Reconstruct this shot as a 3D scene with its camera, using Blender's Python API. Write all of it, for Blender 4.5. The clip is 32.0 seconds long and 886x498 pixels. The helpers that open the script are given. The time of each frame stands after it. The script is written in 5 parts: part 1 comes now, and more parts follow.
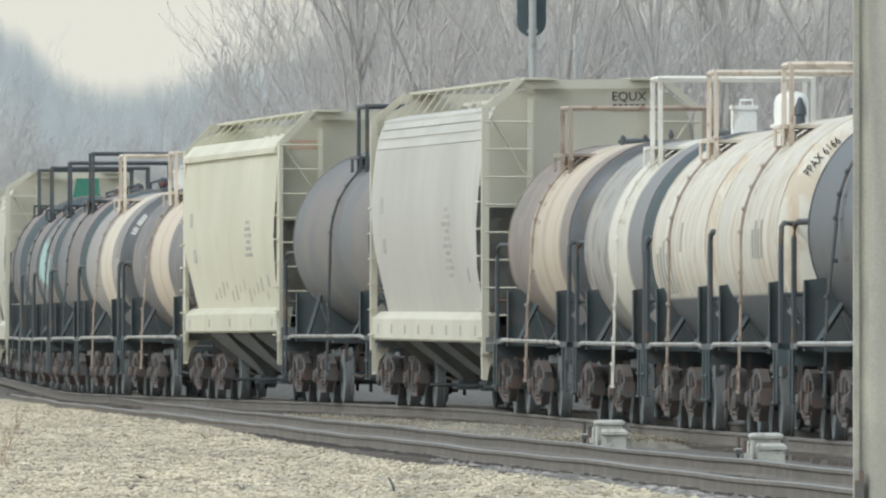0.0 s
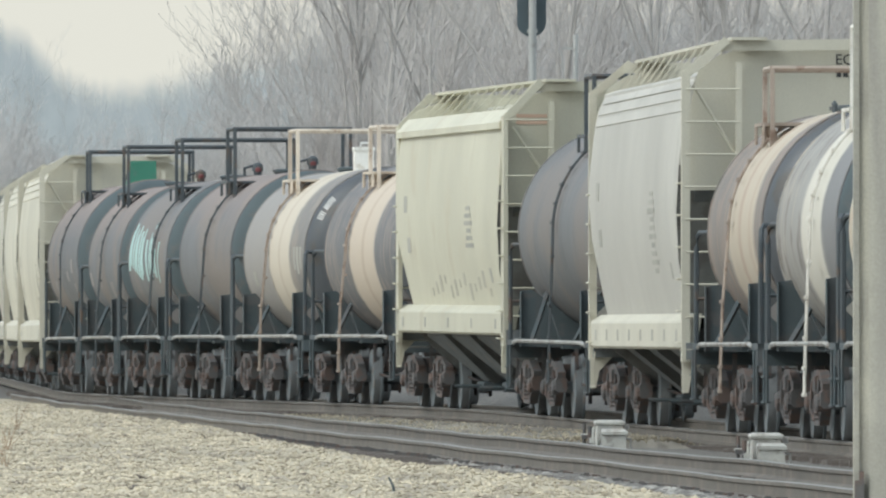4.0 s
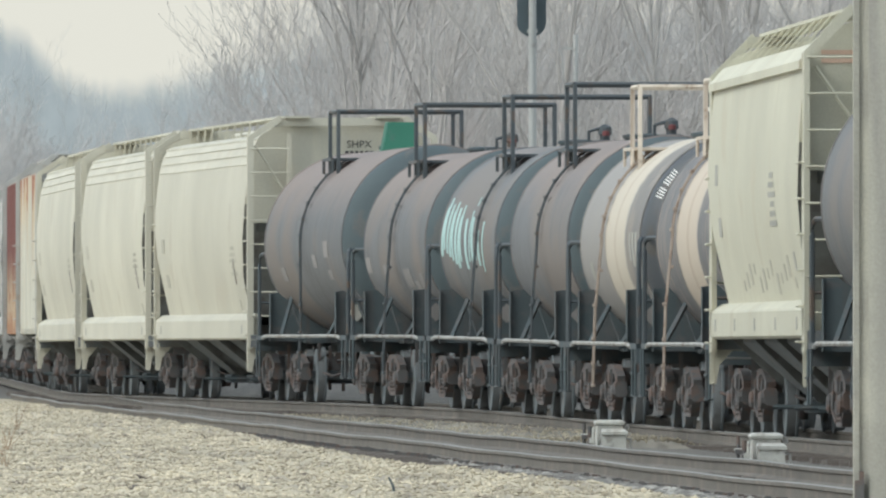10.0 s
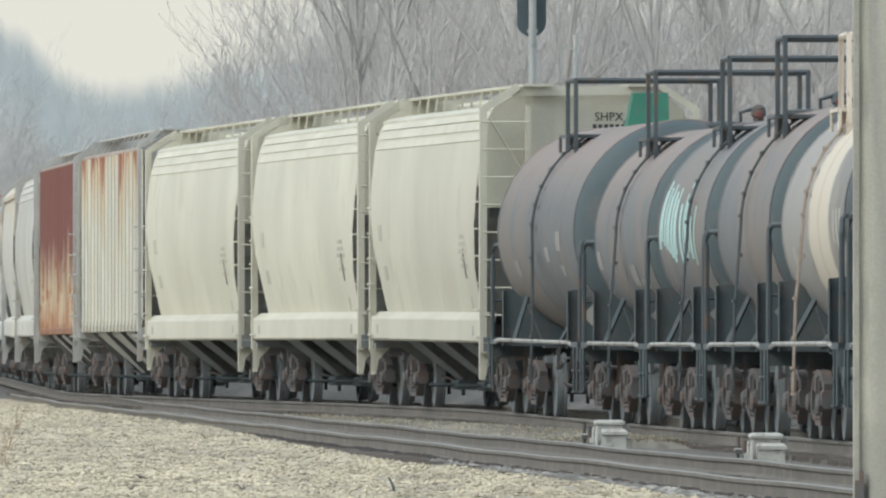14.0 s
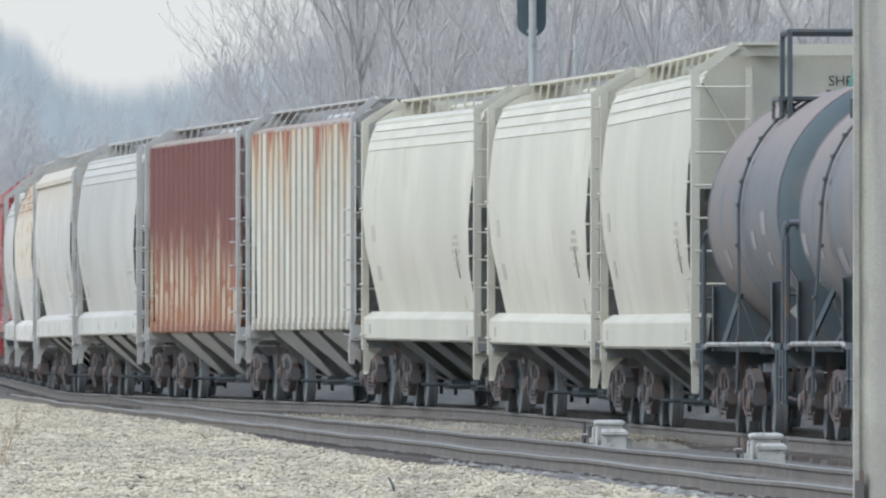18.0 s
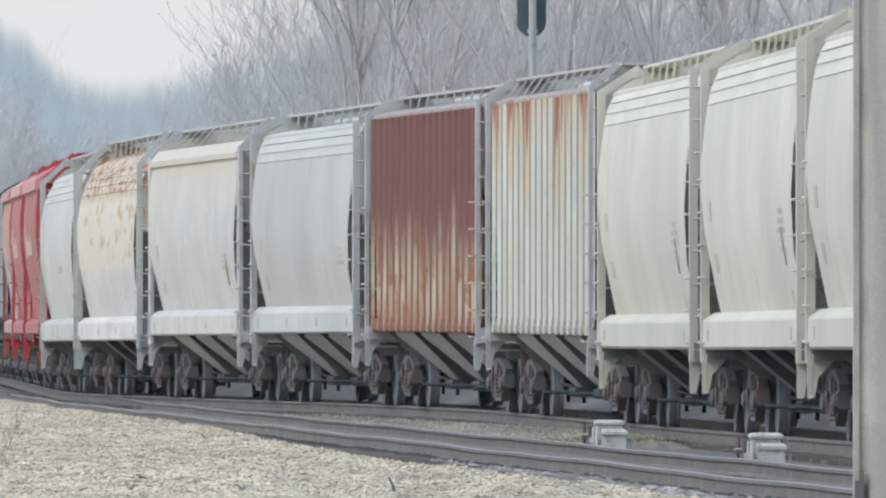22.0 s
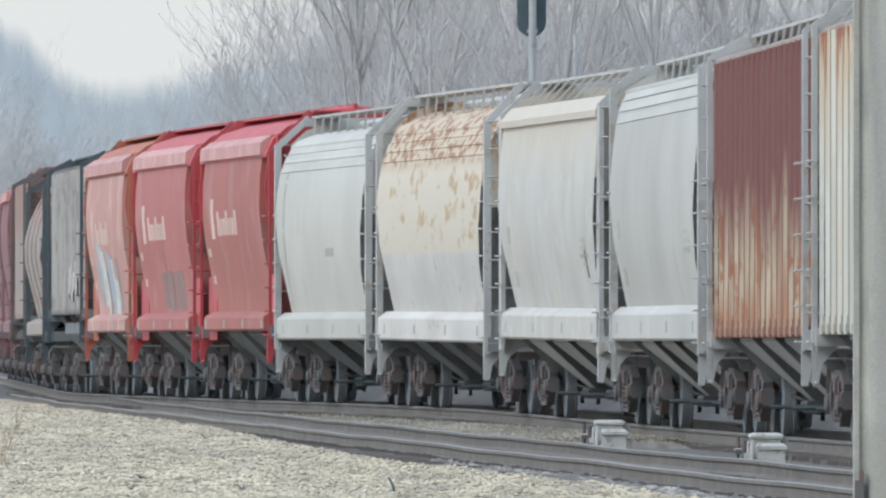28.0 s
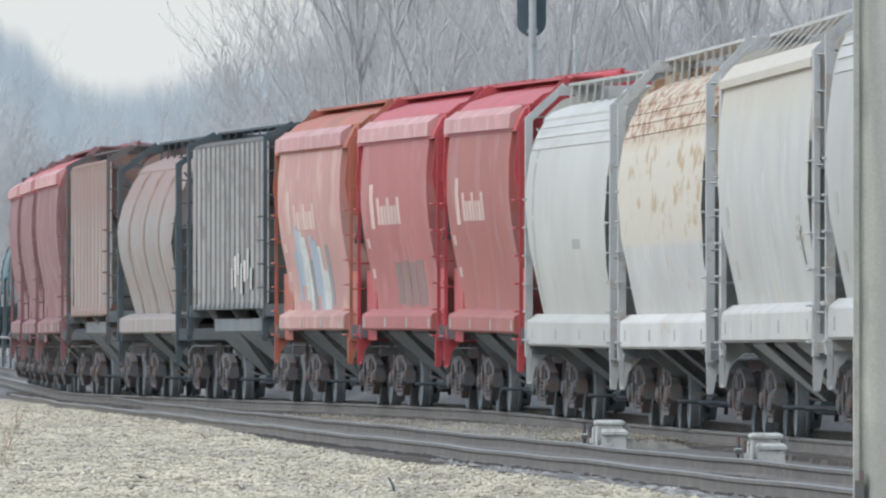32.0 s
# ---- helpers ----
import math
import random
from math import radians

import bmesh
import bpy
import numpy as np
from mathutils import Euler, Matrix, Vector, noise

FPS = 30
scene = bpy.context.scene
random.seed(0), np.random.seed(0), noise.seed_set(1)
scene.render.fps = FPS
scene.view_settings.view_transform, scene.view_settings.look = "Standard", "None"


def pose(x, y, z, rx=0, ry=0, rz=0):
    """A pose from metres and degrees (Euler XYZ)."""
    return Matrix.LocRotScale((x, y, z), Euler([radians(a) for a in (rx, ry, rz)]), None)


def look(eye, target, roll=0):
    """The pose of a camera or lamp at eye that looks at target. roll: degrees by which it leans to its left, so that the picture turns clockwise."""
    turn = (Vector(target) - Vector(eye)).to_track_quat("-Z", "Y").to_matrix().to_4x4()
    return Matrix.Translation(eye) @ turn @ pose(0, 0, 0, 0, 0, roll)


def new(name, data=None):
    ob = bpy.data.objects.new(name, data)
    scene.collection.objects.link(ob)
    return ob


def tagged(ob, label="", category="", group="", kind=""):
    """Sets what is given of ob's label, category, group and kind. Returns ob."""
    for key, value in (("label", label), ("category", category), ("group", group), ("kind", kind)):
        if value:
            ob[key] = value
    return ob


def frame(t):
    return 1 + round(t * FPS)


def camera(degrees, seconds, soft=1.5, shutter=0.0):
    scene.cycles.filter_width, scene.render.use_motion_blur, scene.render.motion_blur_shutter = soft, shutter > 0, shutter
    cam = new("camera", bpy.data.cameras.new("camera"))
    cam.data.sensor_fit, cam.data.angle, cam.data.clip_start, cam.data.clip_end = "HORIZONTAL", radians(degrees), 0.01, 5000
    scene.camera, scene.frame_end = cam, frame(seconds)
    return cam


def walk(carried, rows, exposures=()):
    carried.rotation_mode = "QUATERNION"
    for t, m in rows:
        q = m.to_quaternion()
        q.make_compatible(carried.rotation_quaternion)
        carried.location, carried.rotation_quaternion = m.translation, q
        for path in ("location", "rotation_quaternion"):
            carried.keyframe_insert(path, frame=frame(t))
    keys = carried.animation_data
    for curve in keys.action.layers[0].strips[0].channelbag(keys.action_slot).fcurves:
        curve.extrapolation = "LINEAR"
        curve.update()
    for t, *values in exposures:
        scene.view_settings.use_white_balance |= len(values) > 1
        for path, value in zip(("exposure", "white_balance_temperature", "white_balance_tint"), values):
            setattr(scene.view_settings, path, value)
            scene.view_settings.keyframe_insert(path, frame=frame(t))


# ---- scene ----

# camera: a still long lens beside the line, eye 1.15 m above the rails
cam = camera(3.028, 32.0, soft=2.3)
EYE = (0.0, 0.0, 1.15)
VIEW = pose(*EYE, 90 + math.degrees(math.atan(149 / 29658)), 0, 0)
EXPO = [(0, 0.41, 5740, 4), (14.5, 0.41, 5740, 4), (16.8, 0.45, 5330, 9), (32, 0.45, 5330, 8)]
walk(cam, [(0.0, VIEW), (32.0, VIEW)], EXPO)

# ---------------------------------------------------------------- light
world = bpy.data.worlds.new("overcast")
scene.world = world
world.use_nodes = True
wn, wl = world.node_tree.nodes, world.node_tree.links
wn.clear()
sky = wn.new("ShaderNodeTexSky")
sky.sky_type, sky.sun_disc = "NISHITA", False
sky.sun_elevation, sky.sun_rotation = radians(40), radians(243)
sky.air_density, sky.dust_density = 1.5, 6.0
b1, b2, add, out = (wn.new("ShaderNodeBackground"), wn.new("ShaderNodeBackground"),
                    wn.new("ShaderNodeAddShader"), wn.new("ShaderNodeOutputWorld"))
b1.inputs[1].default_value = 0.035
b2.inputs[0].default_value, b2.inputs[1].default_value = (0.97, 0.965, 0.93, 1), 0.62
wl.new(sky.outputs[0], b1.inputs[0])
wl.new(b1.outputs[0], add.inputs[0])
wl.new(b2.outputs[0], add.inputs[1])
wl.new(add.outputs[0], out.inputs[0])
sun = new("sun", bpy.data.lights.new("sun", "SUN"))
sun.data.energy, sun.data.angle, sun.data.color = 1.0, radians(18), (1.0, 0.96, 0.9)
sun.matrix_world = look((-92, -46, 88), (0, 0, 0))


# ---------------------------------------------------------------- materials
def shifted(n, l, tc, info):
    """The thing's own coordinates, moved by a random length so that no two pieces share their stains."""
    c, a = n.new("ShaderNodeCombineXYZ"), n.new("ShaderNodeVectorMath")
    k = n.new("ShaderNodeMath")
    k.operation, k.inputs[1].default_value = "MULTIPLY", 57.0
    l.new(info.outputs["Random"], k.inputs[0])
    l.new(k.outputs[0], c.inputs[0])
    l.new(k.outputs[0], c.inputs[1])
    l.new(tc.outputs["Object"], a.inputs[0])
    l.new(c.outputs[0], a.inputs[1])
    return a.outputs[0]


def mat(name, base, rough=0.6, metal=0.0, spots=None, amount=0.0, streak=None, run=0.0, scale=3.0, bump=0.15,
        grain=60.0, vary=0.12, squash=(1, 1, 1), emit=0.0):
    """Paint or bare stuff: base colour with two scales of noise, patches of a second colour and downward runs of a third."""
    m = bpy.data.materials.new(name)
    m.use_nodes = True
    n, l = m.node_tree.nodes, m.node_tree.links
    bsdf = n["Principled BSDF"]
    bsdf.inputs["Roughness"].default_value, bsdf.inputs["Metallic"].default_value = rough, metal
    tc = n.new("ShaderNodeTexCoord")
    info = n.new("ShaderNodeObjectInfo")
    mp = n.new("ShaderNodeMapping")
    mp.inputs["Scale"].default_value = squash
    place = shifted(n, l, tc, info)
    l.new(place, mp.inputs["Vector"])

    def noise_tex(sc, detail, vec):
        t = n.new("ShaderNodeTexNoise")
        t.inputs["Scale"].default_value, t.inputs["Detail"].default_value = sc, detail
        l.new(vec, t.inputs["Vector"])
        return t.outputs["Fac"]

    def ramp(fac, lo, hi):
        r = n.new("ShaderNodeMapRange")
        r.inputs[1].default_value, r.inputs[2].default_value = lo, hi
        l.new(fac, r.inputs[0])
        return r.outputs[0]

    def mix(a, b, fac, mode="MIX"):
        x = n.new("ShaderNodeMix")
        x.data_type, x.blend_type = "RGBA", mode
        for sock, v in ((x.inputs[6], a), (x.inputs[7], b)):
            if isinstance(v, tuple):
                sock.default_value = (*v[:3], 1)
            else:
                l.new(v, sock)
        if isinstance(fac, float):
            x.inputs[0].default_value = fac
        else:
            l.new(fac, x.inputs[0])
        return x.outputs[2]

    big = ramp(noise_tex(scale * 0.35, 5, mp.outputs[0]), 0.3, 0.7)
    fine = noise_tex(grain, 3, mp.outputs[0])
    dark, light = tuple(c * (1 - vary) for c in base), tuple(min(1, c * (1 + vary)) for c in base)
    col = mix(dark, light, big)
    if streak is not None:
        sm = n.new("ShaderNodeMapping")
        sm.inputs["Scale"].default_value = (1.0, 1.0, 0.06)
        l.new(place, sm.inputs["Vector"])
        f = ramp(noise_tex(5.0, 4, sm.outputs[0]), 0.62 - run * 0.4, 0.72 - run * 0.2)
        col = mix(col, streak, f)
    if spots is not None:
        f = ramp(noise_tex(scale, 6, mp.outputs[0]), 0.68 - amount * 0.4, 0.74 - amount * 0.3)
        col = mix(col, spots, f)
    g = ramp(fine, 0.25, 0.75)
    lo = mix((0.86, 0.86, 0.86), (1.06, 1.06, 1.06), g)
    col = mix(col, lo, 0.8, "MULTIPLY")
    rnd = mix((0.93, 0.93, 0.93), (1.05, 1.05, 1.05), info.outputs["Random"])
    col = mix(col, rnd, 1.0, "MULTIPLY")
    l.new(col, bsdf.inputs["Base Color"])
    bp = n.new("ShaderNodeBump")
    bp.inputs["Strength"].default_value, bp.inputs["Distance"].default_value = bump, 0.02
    l.new(fine, bp.inputs["Height"])
    l.new(bp.outputs[0], bsdf.inputs["Normal"])
    if emit:
        l.new(col, bsdf.inputs["Emission Color"])
        bsdf.inputs["Emission Strength"].default_value = emit
    return m


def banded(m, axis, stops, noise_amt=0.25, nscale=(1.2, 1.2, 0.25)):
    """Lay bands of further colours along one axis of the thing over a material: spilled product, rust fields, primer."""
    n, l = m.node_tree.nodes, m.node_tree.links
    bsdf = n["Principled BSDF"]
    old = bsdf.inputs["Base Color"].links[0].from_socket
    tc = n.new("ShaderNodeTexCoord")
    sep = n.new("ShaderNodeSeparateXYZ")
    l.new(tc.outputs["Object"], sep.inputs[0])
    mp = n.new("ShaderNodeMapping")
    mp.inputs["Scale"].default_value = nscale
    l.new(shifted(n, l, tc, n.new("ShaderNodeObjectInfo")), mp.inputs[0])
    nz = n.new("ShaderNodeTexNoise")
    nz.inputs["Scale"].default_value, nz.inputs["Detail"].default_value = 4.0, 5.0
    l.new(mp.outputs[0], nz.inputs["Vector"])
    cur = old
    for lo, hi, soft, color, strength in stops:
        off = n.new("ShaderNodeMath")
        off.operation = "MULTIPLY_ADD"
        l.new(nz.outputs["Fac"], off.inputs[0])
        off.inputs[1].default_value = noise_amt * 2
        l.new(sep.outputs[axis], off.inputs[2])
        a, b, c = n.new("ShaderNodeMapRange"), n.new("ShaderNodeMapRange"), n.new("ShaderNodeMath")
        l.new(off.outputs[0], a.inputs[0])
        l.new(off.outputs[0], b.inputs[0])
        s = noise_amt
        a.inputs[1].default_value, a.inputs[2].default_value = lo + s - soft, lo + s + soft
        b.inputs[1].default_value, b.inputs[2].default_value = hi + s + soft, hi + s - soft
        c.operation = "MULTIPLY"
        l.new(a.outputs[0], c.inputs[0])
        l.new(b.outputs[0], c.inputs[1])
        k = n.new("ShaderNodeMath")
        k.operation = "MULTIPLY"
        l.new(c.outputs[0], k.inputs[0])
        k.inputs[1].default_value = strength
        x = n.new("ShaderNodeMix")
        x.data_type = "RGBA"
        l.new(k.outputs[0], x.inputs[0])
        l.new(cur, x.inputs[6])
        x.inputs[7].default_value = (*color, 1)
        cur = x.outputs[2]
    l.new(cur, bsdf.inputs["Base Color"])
    return m


def blisters(m, low, color=(0.36, 0.17, 0.07), onset=0.56, size=7.0):
    """Rust blisters scattered above a height, clustered in rows."""
    n, l = m.node_tree.nodes, m.node_tree.links
    bsdf = n["Principled BSDF"]
    old = bsdf.inputs["Base Color"].links[0].from_socket
    tc, mp, sep, nz, a, b, k, x = (n.new("ShaderNodeTexCoord"), n.new("ShaderNodeMapping"), n.new("ShaderNodeSeparateXYZ"), n.new("ShaderNodeTexNoise"),
                                   n.new("ShaderNodeMapRange"), n.new("ShaderNodeMapRange"), n.new("ShaderNodeMath"), n.new("ShaderNodeMix"))
    l.new(tc.outputs["Object"], mp.inputs[0])
    l.new(tc.outputs["Object"], sep.inputs[0])
    mp.inputs["Scale"].default_value = (0.3, 1.0, 1.0)
    l.new(mp.outputs[0], nz.inputs["Vector"])
    nz.inputs["Scale"].default_value, nz.inputs["Detail"].default_value = size, 6.0
    l.new(nz.outputs["Fac"], a.inputs[0])
    a.inputs[1].default_value, a.inputs[2].default_value = onset, onset + 0.1
    l.new(sep.outputs[2], b.inputs[0])
    b.inputs[1].default_value, b.inputs[2].default_value = low, low + 0.15
    k.operation, x.data_type = "MULTIPLY", "RGBA"
    l.new(a.outputs[0], k.inputs[0])
    l.new(b.outputs[0], k.inputs[1])
    l.new(k.outputs[0], x.inputs[0])
    l.new(old, x.inputs[6])
    x.inputs[7].default_value = (*color, 1)
    l.new(x.outputs[2], bsdf.inputs["Base Color"])
    return m


def mottled(m, low, high):
    """Make every loose piece of one mesh a little darker or lighter than its neighbours."""
    n, l = m.node_tree.nodes, m.node_tree.links
    bsdf = n["Principled BSDF"]
    old = bsdf.inputs["Base Color"].links[0].from_socket
    geo, mr, x = n.new("ShaderNodeNewGeometry"), n.new("ShaderNodeMapRange"), n.new("ShaderNodeMix")
    l.new(geo.outputs["Random Per Island"], mr.inputs[0])
    mr.inputs[3].default_value, mr.inputs[4].default_value = low, high
    x.data_type, x.blend_type = "RGBA", "MULTIPLY"
    x.inputs[0].default_value = 1.0
    l.new(old, x.inputs[6])
    l.new(mr.outputs[0], x.inputs[7])
    l.new(x.outputs[2], bsdf.inputs["Base Color"])
    return m


M = {}
# undergear tones lifted and cooled: haze put into the base colours
M["grime"] = mat("dusty_hazed_black_steel", (0.08, 0.1, 0.108), 0.85, 0, (0.105, 0.11, 0.112), 0.4, (0.1, 0.1, 0.1), 0.25, 4)
M["truck"] = mat("rusty_cast_steel", (0.12, 0.117, 0.116), 0.9, 0, (0.15, 0.112, 0.097), 0.5, scale=6)
# wheels paler than the side frames, lifting the shaded gaps by colour
M["wheel"] = mat("dusty_lightened_wheel_steel", (0.17, 0.19, 0.2), 0.85, 0, (0.2, 0.18, 0.165), 0.35, scale=6)
M["tread"] = mat("worn_tread_steel", (0.2, 0.21, 0.215), 0.45, 0.3)
M["blackpipe"] = mat("black_painted_pipe", (0.07, 0.082, 0.09), 0.6, 0, (0.12, 0.09, 0.07), 0.3)
M["greypipe"] = mat("grey_galvanised_pipe", (0.36, 0.355, 0.335), 0.6, 0.1, (0.2, 0.17, 0.14), 0.4)
M["pocket"] = mat("dusty_pocket_and_recess_shade_paint", (0.17, 0.185, 0.19), 0.85, 0, (0.2, 0.195, 0.185), 0.45, (0.13, 0.135, 0.135), 0.25, scale=3)
M["strut"] = mat("dull_strut_and_recess_shade_paint", (0.2, 0.205, 0.195), 0.8, 0, (0.15, 0.145, 0.135), 0.5, scale=3)
M["marking"] = mat("faded_stencil_grey", (0.39, 0.38, 0.34), 0.8)
M["scuff"] = mat("faint_scuff_grey", (0.44, 0.42, 0.35), 0.85)
M["markblack"] = mat("black_stencil", (0.05, 0.05, 0.05), 0.8)
M["markwhite"] = mat("white_stencil", (0.75, 0.75, 0.72), 0.8)
M["rail"] = mat("rail_side_rust", (0.15, 0.136, 0.117), 0.8, 0, (0.19, 0.165, 0.14), 0.4, scale=2)
M["railhead"] = mat("polished_rail_head", (0.25, 0.245, 0.23), 0.55, 0.3)
M["tie"] = mat("weathered_tie_wood", (0.16, 0.14, 0.125), 0.9, 0, (0.25, 0.23, 0.21), 0.4)
M["ballast"] = mat("brown_ballast", (0.15, 0.142, 0.13), 0.95, 0, (0.21, 0.195, 0.172), 0.4, scale=9, bump=0.6, grain=30)
M["gravel"] = mat("pale_limestone_gravel", (0.5, 0.443, 0.325), 0.95, 0, (0.35, 0.31, 0.24), 0.5, scale=2.2, bump=0.8, grain=22, vary=0.32, squash=(1, 0.03, 1))
M["brown_gravel"] = mat("brownish_dusty_gravel", (0.25, 0.23, 0.19), 0.95, 0, (0.17, 0.15, 0.125), 0.5, scale=3, bump=0.8, grain=24, vary=0.35, squash=(1, 0.05, 1))
M["fines"] = mat("whitish_limestone_fines", (0.36, 0.345, 0.31), 0.95, 0, (0.15, 0.14, 0.125), 0.75, scale=9, bump=0.7, grain=26, vary=0.25, squash=(1, 0.12, 1))
M["stone"] = mat("limestone_pieces", (0.52, 0.462, 0.345), 0.95, 0, (0.3, 0.26, 0.205), 0.3, scale=7, bump=0.4, vary=0.35, squash=(1, 0.1, 1))
mottled(M["stone"], 0.72, 1.16)
# bark and twigs pale with distance: haze put into the base colours
M["bark"] = mat("haze_paled_grey_bark", (0.53, 0.515, 0.495), 0.9, 0, (0.56, 0.54, 0.52), 0.5, scale=2)
M["twig"] = mat("haze_paled_twigs", (0.56, 0.54, 0.52), 0.9, 0, (0.57, 0.55, 0.53), 0.4, scale=1)
M["bark_mid"] = mat("haze_paled_brown_grey_bark", (0.5, 0.48, 0.46), 0.9, 0, (0.51, 0.49, 0.465), 0.5, scale=2)
M["twig_mid"] = mat("haze_paled_brown_grey_twigs", (0.54, 0.515, 0.495), 0.9, 0, (0.55, 0.525, 0.5), 0.4, scale=1)
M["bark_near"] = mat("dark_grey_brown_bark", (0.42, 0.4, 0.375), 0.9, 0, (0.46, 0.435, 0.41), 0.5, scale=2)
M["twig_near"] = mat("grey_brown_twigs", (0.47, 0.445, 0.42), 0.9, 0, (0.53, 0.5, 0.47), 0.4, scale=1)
M["brush"] = mat("reddish_brown_brush_stems", (0.5, 0.45, 0.425), 0.9, 0, (0.55, 0.5, 0.47), 0.4, scale=1)
M["mastgrey"] = mat("weathered_grey_mast", (0.44, 0.427, 0.365), 0.7, 0, (0.33, 0.32, 0.28), 0.4, (0.3, 0.29, 0.26), 0.3, scale=2)
M["silver"] = mat("silver_painted_steel", (0.47, 0.475, 0.455), 0.5, 0.2, (0.35, 0.34, 0.32), 0.3)
# black raised and blued: distance haze put into the base colour
M["signalblack"] = mat("hazed_flat_black", (0.075, 0.1, 0.112), 0.7)
M["housing"] = mat("pale_grey_housing", (0.54, 0.54, 0.5), 0.6, 0, (0.35, 0.33, 0.3), 0.35, (0.4, 0.37, 0.33), 0.3, scale=8)
M["green"] = mat("green_painted_housing", (0.045, 0.19, 0.125), 0.6, 0, (0.07, 0.17, 0.13), 0.4)
M["redvalve"] = mat("red_valve_paint", (0.17, 0.05, 0.05), 0.7)
M["white"] = mat("white_housing", (0.78, 0.78, 0.74), 0.5, 0, (0.6, 0.57, 0.5), 0.3)
M["cyan"] = mat("pale_cyan_spray_paint", (0.44, 0.62, 0.6), 0.6)
M["drygrass"] = mat("dry_grass_straw", (0.33, 0.24, 0.16), 0.9)
M["patch"] = mat("pale_dusty_stencil_patch", (0.27, 0.255, 0.245), 0.8)
M["yellow"] = mat("yellow_reflector", (0.75, 0.75, 0.05), 0.4)
M["reddecal"] = mat("faded_red_stencil", (0.52, 0.37, 0.28), 0.8)
M["bluegrey"] = mat("blue_grey_spray_paint", (0.33, 0.37, 0.42), 0.6)
M["darkpatch"] = mat("grey_repaint_patch", (0.25, 0.17, 0.15), 0.7)


# ---------------------------------------------------------------- mesh helpers
def box(bm, x0, x1, y0, y1, z0, z1, c=0.0):
    """A box; c chamfers its four long edges along x."""
    if c <= 0:
        ring = [(y0, z0), (y1, z0), (y1, z1), (y0, z1)]
    else:
        ring = [(y0 + c, z0), (y1 - c, z0), (y1, z0 + c), (y1, z1 - c), (y1 - c, z1), (y0 + c, z1), (y0, z1 - c), (y0, z0 + c)]
    a = [bm.verts.new((x0, y, z)) for y, z in ring]
    b = [bm.verts.new((x1, y, z)) for y, z in ring]
    k = len(ring)
    for i in range(k):
        bm.faces.new((a[i], a[(i + 1) % k], b[(i + 1) % k], b[i]))
    bm.faces.new(a[::-1])
    bm.faces.new(b)


def tube(bm, pts, r, n=6, caps=True):
    """A round bar along the points."""
    pts = [Vector(p) for p in pts]
    rings = []
    for i, p in enumerate(pts):
        a, b = pts[max(i - 1, 0)], pts[min(i + 1, len(pts) - 1)]
        t = (b - a).normalized()
        u = t.cross(Vector((0, 0, 1)) if abs(t.z) < 0.9 else Vector((1, 0, 0))).normalized()
        w = t.cross(u)
        rr = r[i] if isinstance(r, (list, tuple)) else r
        rings.append([bm.verts.new(p + (u * math.cos(q) + w * math.sin(q)) * rr) for q in [2 * math.pi * k / n for k in range(n)]])
    for a, b in zip(rings, rings[1:]):
        for k in range(n):
            bm.faces.new((a[k], a[(k + 1) % n], b[(k + 1) % n], b[k]))
    if caps:
        bm.faces.new(rings[0][::-1])
        bm.faces.new(rings[-1])


def beam(bm, p, q, w, h):
    """A flat bar from p to q, w across and h deep."""
    p, q = Vector(p), Vector(q)
    t = (q - p).normalized()
    u = t.cross(Vector((0, 0, 1)) if abs(t.z) < 0.9 else Vector((1, 0, 0))).normalized()
    v = t.cross(u)
    ring = [u * w / 2 + v * h / 2, -u * w / 2 + v * h / 2, -u * w / 2 - v * h / 2, u * w / 2 - v * h / 2]
    a, b = [bm.verts.new(p + o) for o in ring], [bm.verts.new(q + o) for o in ring]
    for i in range(4):
        bm.faces.new((a[i], a[(i + 1) % 4], b[(i + 1) % 4], b[i]))
    bm.faces.new(a[::-1])
    bm.faces.new(b)


def lathe(bm, prof, n, axis="x", centre=(0, 0, 0)):
    """A body of revolution about an axis: prof is (along, radius)."""
    rings = []
    for s, r in prof:
        ring = []
        for k in range(n):
            a = 2 * math.pi * k / n
            c, d = r * math.cos(a), r * math.sin(a)
            v = {"x": (s, c, d), "y": (d, s, c), "z": (c, d, s)}[axis]
            ring.append(bm.verts.new(Vector(centre) + Vector(v)))
        rings.append(ring)
    for a, b in zip(rings, rings[1:]):
        for k in range(n):
            bm.faces.new((a[k], a[(k + 1) % n], b[(k + 1) % n], b[k]))
    bm.faces.new(rings[0][::-1])
    bm.faces.new(rings[-1])


def loft(bm, rings, closed=True, caps=True):
    vs = [[bm.verts.new(p) for p in r] for r in rings]
    k = len(vs[0])
    for a, b in zip(vs, vs[1:]):
        for i in range(k if closed else k - 1):
            bm.faces.new((a[i], a[(i + 1) % k], b[(i + 1) % k], b[i]))
    if caps:
        bm.faces.new(vs[0][::-1])
        bm.faces.new(vs[-1])


CACHE = {}


